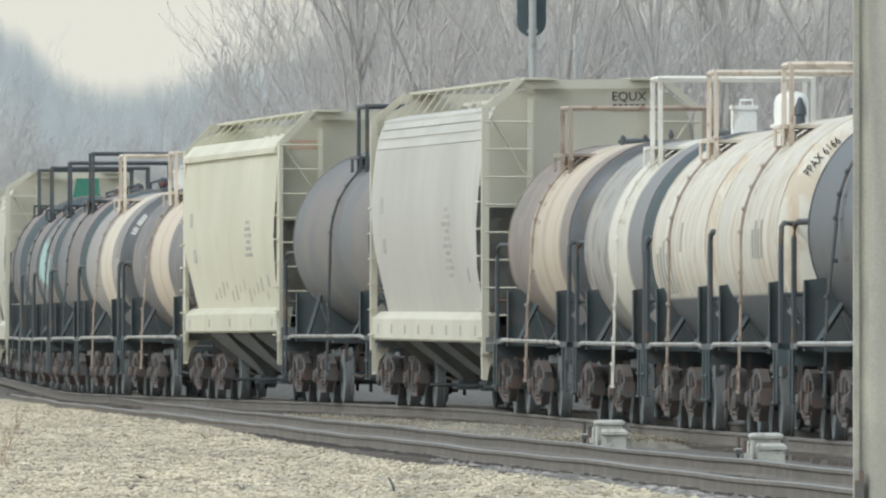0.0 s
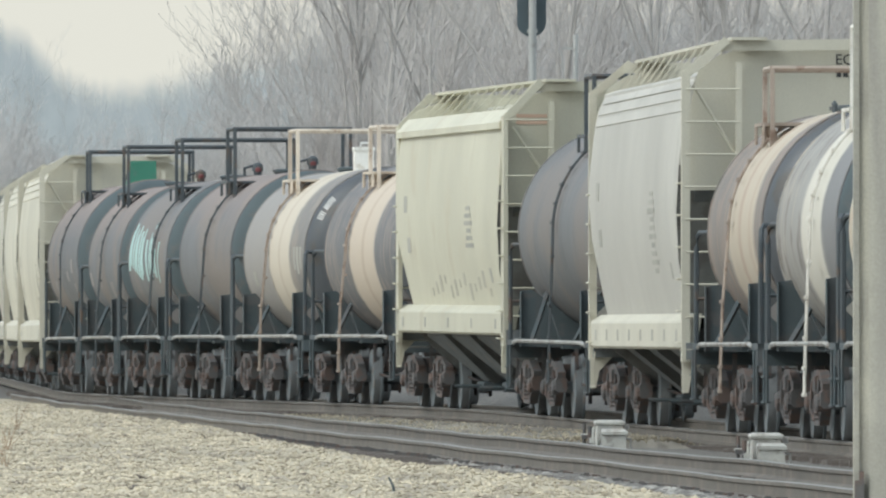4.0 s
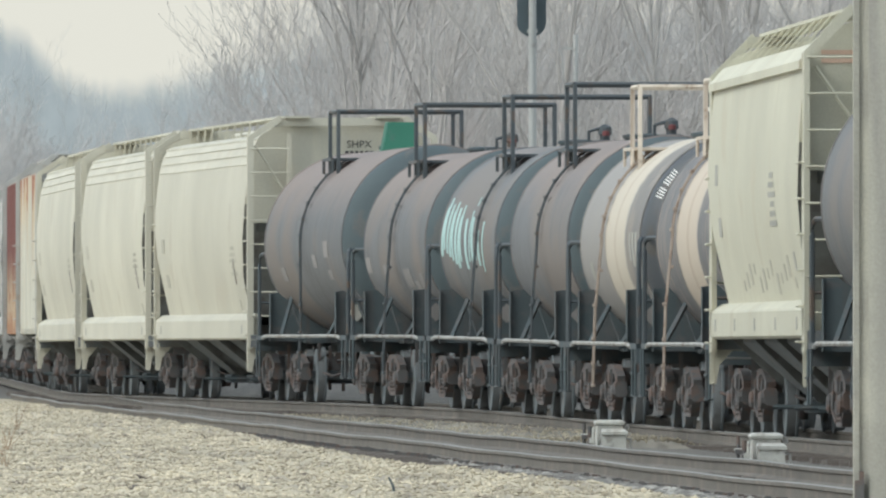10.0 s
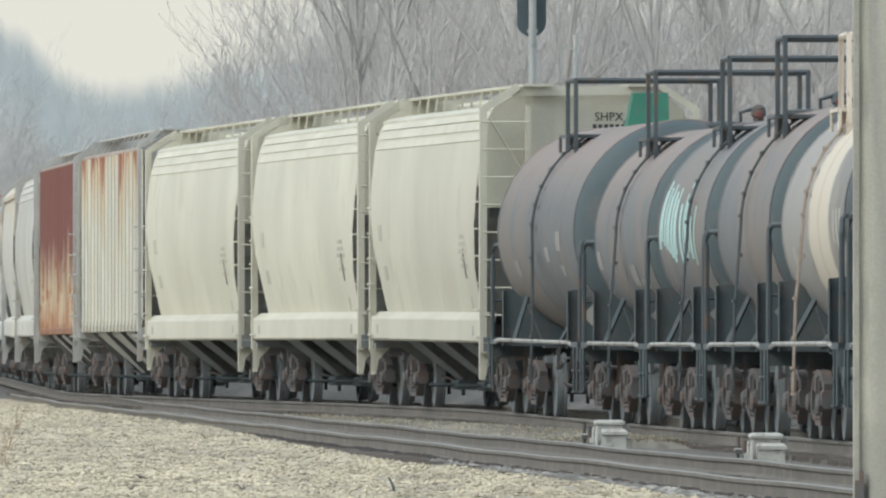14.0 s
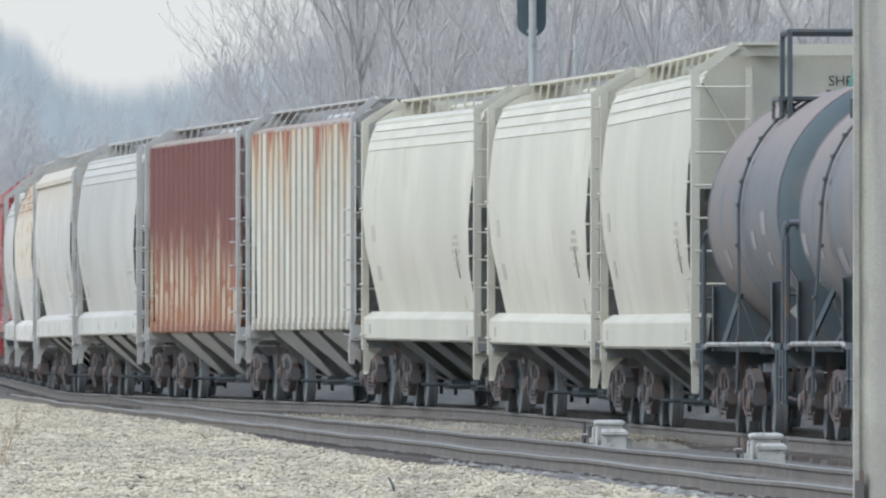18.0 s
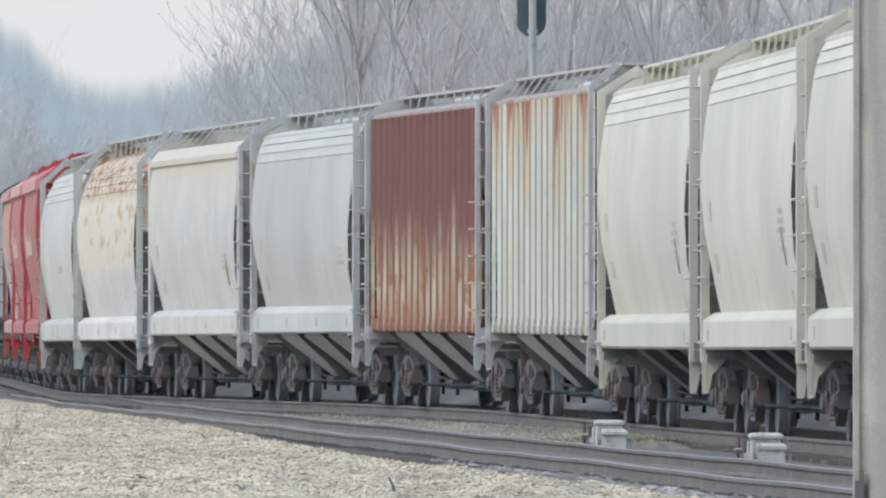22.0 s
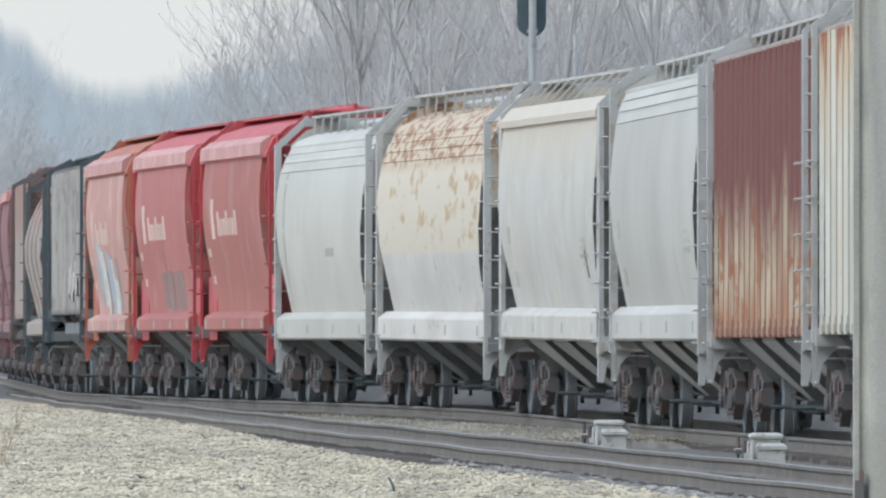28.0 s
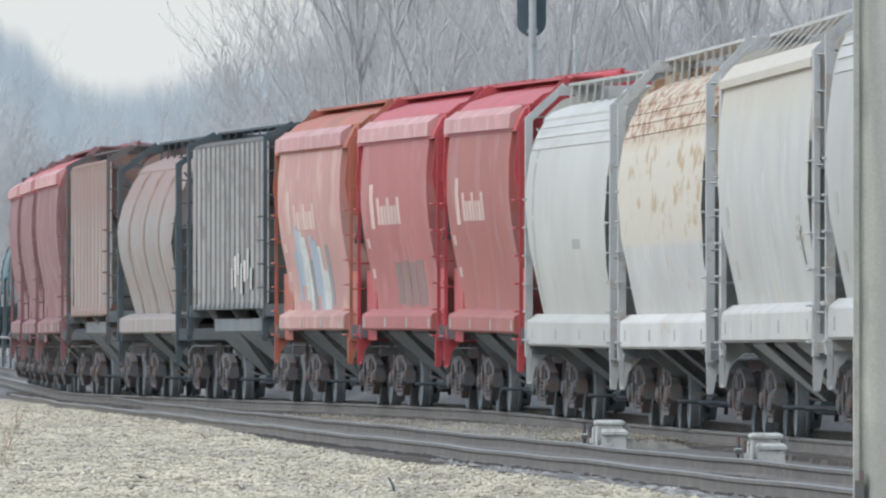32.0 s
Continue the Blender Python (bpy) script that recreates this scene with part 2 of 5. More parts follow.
def part(name, bm, material, parent, label="", smooth=0.0, key=None, kind=""):
    """Link a bmesh, or the cached mesh of the same key, as one mesh object under its thing."""
    if key is not None and key in CACHE:
        me = CACHE[key]
    else:
        if callable(bm):
            made = bmesh.new()
            bm(made)
            bm = made
        bmesh.ops.recalc_face_normals(bm, faces=bm.faces[:])
        me = bpy.data.meshes.new(name)
        bm.to_mesh(me)
        bm.free()
        me.materials.append(material)
        if smooth:
            me.set_sharp_from_angle(angle=radians(smooth))
            for p in me.polygons:
                p.use_smooth = True
        if key is not None:
            CACHE[key] = me
    ob = new(name, me)
    ob.material_slots[0].link = "OBJECT"
    ob.material_slots[0].material = material
    if parent is not None:
        ob.parent = parent
    return tagged(ob, label=label, kind=kind)


def at(ob, x, y, z, rx=0, ry=0, rz=0):
    ob.matrix_basis = pose(x, y, z, rx, ry, rz)
    return ob


def thing(name, label, category, group="", kind=""):
    return tagged(new(name), label, category, group, kind)


# ---------------------------------------------------------------- the line
PATH_D = (-400, 0, 120, 150, 176, 188, 200, 213, 228, 243, 258, 277, 291, 306, 325, 344, 363, 400, 900)
PATH_X = (29.6, 12.8, 7.76, 6.5, 5.42, 4.92, 4.37, 3.70, 2.65, 1.37, -0.18, -2.18, -3.68, -4.98, -6.28, -7.18, -7.96, -9.35, -28.0)
PATH_Z = ((-400, 0.0), (150, 0.0), (176, -0.02), (193, -0.04), (212, -0.05), (228, -0.02), (242, 0.04), (260, 0.05), (300, 0.02),
          (335, -0.03), (363, 0.0), (900, 0.0))
_fd = np.arange(-400, 900, 2.0)
_fx = np.interp(_fd, PATH_D, PATH_X)
_fz = np.interp(_fd, [p[0] for p in PATH_Z], [p[1] for p in PATH_Z])
_k = np.hanning(9)
_k /= _k.sum()
for _i in range(2):
    _fx[4:-4] = np.convolve(_fx, _k, "valid")
    _fz[4:-4] = np.convolve(_fz, _k, "valid")


def line(d):
    """The train's track centre at a depth d before the camera."""
    return Vector((float(np.interp(d, _fd, _fx)), d, float(np.interp(d, _fd, _fz))))


def siding(d):
    """The empty track's centre."""
    x = -0.77 + 0.06 * (206 - d) if d < 290 else -5.81 - 0.048 * (d - 290)
    return Vector((x, d, -0.045 + 0.006 * math.sin(d * 0.21) + 0.004 * math.sin(d * 0.53)))


def run(t):
    """Metres the train has gone since the clip's start, with its slight gain in speed."""
    return 9.24 * (t + 0.0042 * (t - 14) ** 2 / 2)


def car_pose(offset, half, t):
    d = 364.43 - run(t) + offset
    a, b = line(d - half), line(d + half)
    f = (a - b).normalized()
    up = Vector((0, 0, 1))
    left = up.cross(f).normalized()
    m = Matrix((f, left, f.cross(left))).transposed().to_4x4()
    m.translation = (a + b) / 2
    return m


# ---------------------------------------------------------------- ground
def ground_height(x, d):
    c1, c2 = line(d).x, siding(d).x
    if d > 200 and x > c1 + 3.5:
        rise = min((x - c1 - 3.5) / 3.0, 1.0) * min((d - 200) / 40, 1.0) * (1 if d < 900 else 0)
        return -0.24 + rise * (0.95 + 0.15 * noise.noise((x * 0.4, d * 0.05, 9)))
    lo, hi = min(c1, c2), max(c1, c2)
    if lo - 1.5 <= x <= hi + 2.0:
        return -0.24
    away = (lo - 1.5 - x) if x < lo else (x - hi - 2.0)
    return max(-0.24 - away * 0.35, -0.7)


def build_ground():
    xs = [-3000, -800, -200, -60, -30, -20] + [x * 0.5 for x in range(-32, 33)] + [20, 30, 60, 200, 800, 3000]
    ds = [-600, -200, -50] + list(range(0, 100, 20)) + list(range(100, 400, 4)) + [420, 460, 520, 600, 800, 1200, 2000, 4500]
    bm = bmesh.new()
    g = [[bm.verts.new((x, d, ground_height(x, d) + 0.02 * noise.noise((x * 1.3, d * 0.4, 0)))) for x in xs] for d in ds]
    for a, b in zip(g, g[1:]):
        for i in range(len(xs) - 1):
            bm.faces.new((a[i], a[i + 1], b[i + 1], b[i]))
    ob = part("ground", bm, M["ballast"], None, smooth=60)
    tagged(ob, "brown crushed-stone ground round the railway tracks", "ground", kind="structure")


GRAVEL_D = (60, 132, 146, 160, 171, 181, 213, 273, 344, 420)
GRAVEL_X = (6.7, 2.5, 1.74, 0.9, 0.08, -0.6, -2.02, -4.3, -9.0, -14.0)


def gravel_edge(d):
    return float(np.interp(d, GRAVEL_D, GRAVEL_X)) + 0.12 * noise.noise((d * 0.25, 0, 3)) + 0.05 * noise.noise((d * 1.1, 0, 5))


def bank_height(u, d, x):
    """Height of the gravel u metres out from its toe."""
    crest = -0.15 - 0.14 * math.exp(-u / 0.25)
    return crest + 0.035 * noise.noise((x * 1.1, d * 0.15, 1)) + 0.02 * noise.noise((x * 5, d * 0.6, 2)) + 0.01 * noise.noise((x * 17, d * 3.1, 4)) + 0.007 * noise.noise((x * 31, d * 7.7, 6))


def build_gravel():
    bm = bmesh.new()
    us = [0, 0.06, 0.12] + [0.16 + 0.036 * i for i in range(170)] + [6.6, 7.2, 8.4, 10, 14, 30]
    ds = [62 + 4 * i for i in range(13)] + [113 + 0.36 * i for i in range(690)]
    g = []
    for d in ds:
        e = gravel_edge(d)
        g.append([bm.verts.new((e - u, d, bank_height(u, d, e - u))) for u in us])
    for a, b in zip(g, g[1:]):
        for i in range(len(us) - 1):
            bm.faces.new((a[i + 1], a[i], b[i], b[i + 1]))
    bank = part("gravel_bank", bm, M["gravel"], None, smooth=80)
    tagged(bank, "pale limestone gravel bank beside the empty track", "gravel", kind="stuff")
    rnd = random.Random(4)
    verts, faces = [], []
    ico = [(0, 0, 1), (0.9, 0, 0.3), (0.28, 0.85, 0.3), (-0.72, 0.53, 0.3), (-0.72, -0.53, 0.3), (0.28, -0.85, 0.3), (0, 0, -0.6)]
    tri = [(0, 1, 2), (0, 2, 3), (0, 3, 4), (0, 4, 5), (0, 5, 1), (6, 2, 1), (6, 3, 2), (6, 4, 3), (6, 5, 4), (6, 1, 5)]
    for i in range(44000):
        d = 118 + 200 * rnd.random() ** 1.5
        u = rnd.random() ** 0.8 * 6.0 + 0.02
        x = gravel_edge(d) - u
        if not (-0.03 * d - 0.3 < x < 0.03 * d):
            continue
        s = rnd.uniform(0.012, 0.034) * (1.5 if rnd.random() < 0.05 else 1)
        z = bank_height(u, d, x)
        a, k = rnd.random() * 6.28, len(verts)
        ca, sa = math.cos(a), math.sin(a)
        for p in ico:
            q = [p[0] * rnd.uniform(0.7, 1.2), p[1] * rnd.uniform(0.7, 1.2), p[2] * rnd.uniform(0.6, 1.1)]
            verts.append((x + s * (q[0] * ca - q[1] * sa), d + s * (q[0] * sa + q[1] * ca), z + s * q[2] * 0.8))
        faces += [(k + b, k + c, k + e) for b, c, e in tri]
    me = bpy.data.meshes.new("gravel_stones")
    me.from_pydata(verts, [], faces)
    me.materials.append(M["stone"])
    tagged(new("gravel_stones", me), "loose pale limestone pieces on the gravel bank", "gravel", kind="stuff")


RAIL = [(-0.07, -0.17), (0.07, -0.17), (0.07, -0.15), (0.012, -0.125), (0.012, -0.045), (0.036, -0.035), (0.036, -0.006), (0.03, 0),
        (-0.03, 0), (-0.036, -0.006), (-0.036, -0.035), (-0.012, -0.045), (-0.012, -0.125), (-0.07, -0.15)]


def build_track(name, centre, d0, d1, label):
    track = thing(name, label, "railway track", kind="structure")
    for side in (-1, 1):
        bm = bmesh.new()
        rings = []
        for d in np.arange(d0, d1 + 0.1, 2.0):
            c = centre(d)
            rings.append([bm.verts.new((c.x + side * 0.753 + y, d, c.z + z)) for y, z in RAIL])
        k = len(RAIL)
        for a, b in zip(rings, rings[1:]):
            for i in range(k):
                f = bm.faces.new((a[i], a[(i + 1) % k], b[(i + 1) % k], b[i]))
                f.material_index = 1 if 6 <= i <= 8 else 0
        bm.faces.new(rings[0][::-1])
        bm.faces.new(rings[-1])
        ob = part("rail", bm, M["rail"], track)
        ob.data.materials.append(M["railhead"])
    bm = bmesh.new()
    rnd = random.Random(9)
    for i in range(int((min(d1, 380) - d0) / 0.55)):
        d = d0 + i * 0.55
        c = centre(d)
        box_at(bm, (c.x + rnd.uniform(-0.05, 0.05), d, c.z - 0.25 + rnd.uniform(-0.02, 0.015)), (2.6, 0.22, 0.17))
    part("ties", bm, M["tie"], track, "grey weathered wooden ties", kind="stuff")
    return track


def box_at(bm, c, s):
    x, y, z = c
    box(bm, x - s[0] / 2, x + s[0] / 2, y - s[1] / 2, y + s[1] / 2, z - s[2] / 2, z + s[2] / 2)


def build_strip():
    """The wedge of brownish gravel between the two tracks."""
    bm = bmesh.new()
    g = []
    for k in range(260):
        d = 199 + k * 0.25
        a, b = siding(d).x + 0.95, line(d).x - 0.95
        ramp = min((d - 198.5) / 9, 1) * min((265 - d) / 8, 1)
        g.append([bm.verts.new((a + (b - a) * q / 24, d, -0.29 + 0.16 * ramp * min(math.sin(math.pi * q / 24) * 2.5, 1) + 0.03 * noise.noise((q * 0.7, d * 0.8, 2)) + 0.03 * noise.noise((q * 2.1, d * 2.7, 5))))
                  for q in range(25)])
    for a, b in zip(g, g[1:]):
        for i in range(24):
            bm.faces.new((a[i], a[i + 1], b[i + 1], b[i]))
    rnd = random.Random(14)
    verts, faces = [], []
    for i in range(7000):
        d = rnd.uniform(203, 262)
        a, b = siding(d).x + 1.0, line(d).x - 1.0
        x, r = rnd.uniform(a, b), rnd.uniform(0.012, 0.03)
        z, k = -0.14 + rnd.uniform(-0.02, 0.02) - 0.1 * max(0, 1 - min(x - a, b - x) / 0.35), len(verts)
        verts += [(x + r, d, z), (x - 0.4 * r, d + 0.9 * r, z), (x - 0.4 * r, d - 0.9 * r, z), (x + rnd.uniform(-0.3, 0.3) * r, d, z + 0.9 * r), (x, d, z - r)]
        faces += [(k, k + 1, k + 3), (k + 1, k + 2, k + 3), (k + 2, k, k + 3), (k + 1, k, k + 4), (k + 2, k + 1, k + 4), (k, k + 2, k + 4)]
    me = bpy.data.meshes.new("track_stones")
    me.from_pydata(verts, [], faces)
    me.materials.append(M["stone"])
    tagged(new("track_stones", me), "loose brownish stones between the two tracks", "gravel", kind="stuff")
    tagged(part("gravel_strip", bm, M["brown_gravel"], None), "brownish gravel between the main and siding tracks", "gravel", kind="stuff")


def build_fines():
    """Pale fines washed against the near rail of the siding, with its fastenings standing out of them."""
    bm = bmesh.new()
    g = []
    for k in range(300):
        d = 118 + k * 0.25
        x = siding(d).x - 0.82
        w = (0.5 if d < 158 else max(0.5 - (d - 158) * 0.02, 0.16)) + 0.08 * noise.noise((d * 0.2, 3, 1)) + 0.1 * noise.noise((d * 1.7, 5, 1))
        fade = min((d - 117.9) / 6, (193 - d) / 14, 1)
        g.append([bm.verts.new((x - w * q / 8, d, siding(d).z - 0.3 + 0.16 * fade * (1 - 0.25 * q / 8) + 0.03 * noise.noise((q * 0.8, d * 2.3, 4)) + 0.02 * noise.noise((q * 2.3, d * 5.1, 7)))) for q in range(9)])
    for a, b in zip(g, g[1:]):
        for i in range(8):
            bm.faces.new((a[i + 1], a[i], b[i], b[i + 1]))
    tagged(part("gravel_fines", bm, M["fines"], None, smooth=60), "whitish gravel fines lying against the siding rail", "gravel", kind="stuff")
    bm = bmesh.new()
    rnd = random.Random(23)
    for k in range(300):
        d = 112 + 0.55 * k
        c = siding(d)
        for dx in (-0.86, -0.65):
            box_at(bm, (c.x + dx + rnd.uniform(-0.01, 0.01), d, c.z - 0.15 + rnd.uniform(-0.01, 0.012)), (0.05, 0.14, 0.045))
    tagged(part("rail_fastenings", bm, M["truck"], None), "dark steel spikes and anchors along the siding rail", "rail fastening", kind="stuff")


build_ground()
build_gravel()
build_fines()
build_strip()
build_track("track_main", line, 60, 640, "curving main track with brown rails under the train")
build_track("track_siding", siding, 60, 330, "empty rusty siding track in front of the train")


# ---------------------------------------------------------------- running gear shared by all cars
WHEELSETS = []


def wheelset_bm(bm):
    lathe(bm, [(-1.0, 0.075), (-0.78, 0.08), (0.78, 0.08), (1.0, 0.075)], 10, "y")
    for s in (-1, 1):
        lathe(bm, [(s * 0.83, 0.11), (s * 0.83, 0.34), (s * 0.82, 0.42), (s * 0.80, 0.425), (s * 0.715, 0.43), (s * 0.71, 0.455),
                   (s * 0.68, 0.455), (s * 0.69, 0.34), (s * 0.73, 0.32), (s * 0.72, 0.12), (s * 0.67, 0.11)], 28, "y")
        for k in range(3):
            a = k * 2.094
            box_at(bm, (0.06 * math.cos(a), s * 1.02, 0.06 * math.sin(a)), (0.03, 0.02, 0.03))


def sideframe_bm(side):
    def f(bm):
        y0, y1 = side * 0.99 - 0.06, side * 0.99 + 0.06
        for x in (-0.89, 0.89):
            box(bm, x - 0.16, x + 0.16, y0 - 0.02, y1 + 0.02, 0.36, 0.56, 0.03)
            lathe(bm, [(side * 0.97, 0.1), (side * 1.1, 0.1), (side * 1.12, 0.07)], 10, "y", (x, 0, 0.42))
        yc = side * 0.99
        top, low = [(-1.02, 0.57), (-0.38, 0.72), (0.38, 0.72), (1.02, 0.57)], [(-0.92, 0.5), (-0.42, 0.22), (0.42, 0.22), (0.92, 0.5)]
        for chain, hh in ((top, 0.12), (low, 0.1)):
            for (xa, za), (xb, zb) in zip(chain, chain[1:]):
                beam(bm, (xa, yc, za), (xb, yc, zb), 0.11, hh)
        for x in (-0.33, 0.33):
            box(bm, x - 0.05, x + 0.05, y0, y1, 0.22, 0.72)
        for x in (-0.6, 0.6):
            tube(bm, [(x, yc + side * 0.07, 0.66), (x, yc + side * 0.08, 0.34), (x * 0.86, yc + side * 0.05, 0.22)], 0.018, 5)
    return f


def spring_bm(bm):
    for x in (-0.13, 0.13):
        pts = [(x + 0.07 * math.cos(q * 1.05), 0.07 * math.sin(q * 1.05), 0.2 + 0.36 * q / 36) for q in range(37)]
        tube(bm, pts, 0.018, 4)


def brake_beam_bm(bm):
    for s in (-1, 1):
        beam(bm, (s * 0.42, -0.8, 0.36), (s * 0.42, 0.8, 0.36), 0.08, 0.1)
        for y in (-0.76, 0.76):
            box_at(bm, (s * 0.46, y, 0.42), (0.1, 0.1, 0.26))


def add_truck(car, x):
    def bolster(bm):
        box(bm, -0.2, 0.2, -1.08, 1.08, 0.5, 0.74, 0.05)
        lathe(bm, [(0.74, 0.2), (0.84, 0.18)], 12, "z")
        box(bm, -0.8, 0.8, -0.06, 0.06, 0.3, 0.42)
    tr = at(part("truck", bolster, M["truck"], car, "rusty cast-steel freight truck", key="truck"), x, 0, 0)
    for s in (-1, 1):
        part("side_frame", sideframe_bm(s), M["truck"], tr, key=("sf", s))
        at(part("spring", spring_bm, M["truck"], tr, key="spring"), 0, s * 0.99, 0)
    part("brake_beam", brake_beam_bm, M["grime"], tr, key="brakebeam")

    def rigging(bm):
        for x, y, z0, z1 in ((-1.25, -1.05, 0.3, 0.95), (-0.45, -0.7, 0.2, 0.9), (0.45, -0.55, 0.2, 0.9), (1.2, -0.8, 0.25, 0.95), (1.35, 0.4, 0.25, 0.9), (0.1, -0.3, 0.18, 0.6)):
            beam(bm, (x, y, z0), (x + 0.05, y, z1), 0.05, 0.03)
        tube(bm, [(-1.3, -0.45, 0.62), (1.3, -0.35, 0.7)], 0.022, 5)
        tube(bm, [(1.2, -0.8, 0.5), (1.5, -0.6, 0.42), (1.6, -0.2, 0.55), (1.5, 0.2, 0.7)], 0.02, 5)
    part("brake_rigging", rigging, M["truck"], tr, key="rigging")
    for dx in (-0.89, 0.89):
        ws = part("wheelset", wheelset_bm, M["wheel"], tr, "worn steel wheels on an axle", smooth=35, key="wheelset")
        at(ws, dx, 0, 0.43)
        if len(ws.data.materials) < 2:
            ws.data.materials.append(M["tread"])
            for f in ws.data.polygons:
                if 0.42 < math.hypot(f.center.x, f.center.z) < 0.433 and abs(f.normal.y) < 0.3:
                    f.material_index = 1
        WHEELSETS.append((ws, dx))


def add_coupler(car, x, s):
    def f(bm):
        box(bm, 0, 0.5, -0.09, 0.09, 0.78, 0.94, 0.02)
        loft(bm, [[(0.5, -0.1, 0.74), (0.5, 0.1, 0.74), (0.5, 0.1, 0.98), (0.5, -0.1, 0.98)],
                  [(0.62, -0.2, 0.74), (0.62, 0.14, 0.74), (0.62, 0.14, 0.98), (0.62, -0.2, 0.98)],
                  [(0.82, -0.2, 0.74), (0.82, -0.06, 0.74), (0.82, -0.06, 0.98), (0.82, -0.2, 0.98)]])
    at(part("coupler", f, M["truck"], car, key="coupler"), x, 0, 0, 0, 0, 0 if s > 0 else 180)

    def hose(bm):
        tube(bm, [(0.2, 0.35, 0.72), (0.35, 0.36, 0.6), (0.5, 0.3, 0.45), (0.66, 0.2, 0.36), (0.82, 0.05, 0.38)], 0.028, 6)
    def lever(bm):
        tube(bm, [(0.55, 0.12, 0.98), (0.3, 0.3, 0.92), (0.18, 0.9, 0.9), (0.18, 1.42, 0.9), (0.22, 1.48, 0.8), (0.3, 1.48, 0.6)], 0.014, 5)
    at(part("uncoupling_lever", lever, M["greypipe"], car, "pale uncoupling lever", key=("lever",)), x, 0, 0, 0, 0, 0 if s > 0 else 180)

    def brake_box(bm):
        box(bm, -0.17, -0.03, -1.05, -0.75, 0.76, 0.96, 0.02)
        tube(bm, [(-0.05, -0.85, 0.8), (0.12, -0.85, 0.7), (0.1, -0.8, 0.55)], 0.02, 5)
    at(part("brake_valve_box", brake_box, M["truck"], car, key="brakebox"), x, 0, 0, 0, 0, 0 if s > 0 else 180)

    at(part("air_hose", hose, M["blackpipe"], car, key="hose"), x, 0, 0, 0, 0, 0 if s > 0 else 180)


def lettering(text, size):
    cu = bpy.data.curves.new("lettering", "FONT")
    cu.body, cu.size, cu.extrude, cu.resolution_u = text, size, 0.002, 3
    cu.align_x = "CENTER"
    tmp = bpy.data.objects.new("lettering", cu)
    scene.collection.objects.link(tmp)
    me = bpy.data.meshes.new_from_object(tmp.evaluated_get(bpy.context.evaluated_depsgraph_get()))
    bm = bmesh.new()
    bm.from_mesh(me)
    bpy.data.objects.remove(tmp)
    bpy.data.curves.remove(cu)
    bpy.data.meshes.remove(me)
    return bm


# ---------------------------------------------------------------- covered hoppers
# side profiles: (height, half width) from the sill's top to the eaves
PROFILES = {
    "curved": [(1.38, 1.37), (1.7, 1.44), (2.2, 1.53), (2.7, 1.57), (3.2, 1.56), (3.6, 1.52), (3.9, 1.48), (4.1, 1.43), (4.25, 1.35)],
    "hooded": [(1.45, 1.36), (1.8, 1.43), (2.3, 1.53), (2.8, 1.57), (3.3, 1.56), (3.8, 1.52), (4.1, 1.48)],
    "low": [(1.38, 1.37), (1.7, 1.44), (2.2, 1.53), (2.7, 1.57), (3.2, 1.56), (3.6, 1.5), (3.85, 1.42), (4.05, 1.3)],
    "barrel": [(1.4, 1.30), (1.8, 1.38), (2.2, 1.50), (2.6, 1.58), (3.0, 1.58), (3.4, 1.48), (3.75, 1.32), (3.95, 1.18)],
    "scurve": [(1.42, 1.36), (1.7, 1.37), (2.1, 1.43), (2.6, 1.53), (3.1, 1.58), (3.6, 1.57), (3.95, 1.53)],
    "high": [(1.5, 1.43), (2.2, 1.43), (3.0, 1.43), (4.1, 1.43), (4.22, 1.42)],
    "straight": [(1.2, 1.43), (2.0, 1.43), (3.0, 1.43), (4.22, 1.43), (4.34, 1.42)],
}


def half_at(prof, z):
    return float(np.interp(z, [p[0] for p in prof], [p[1] for p in prof]))


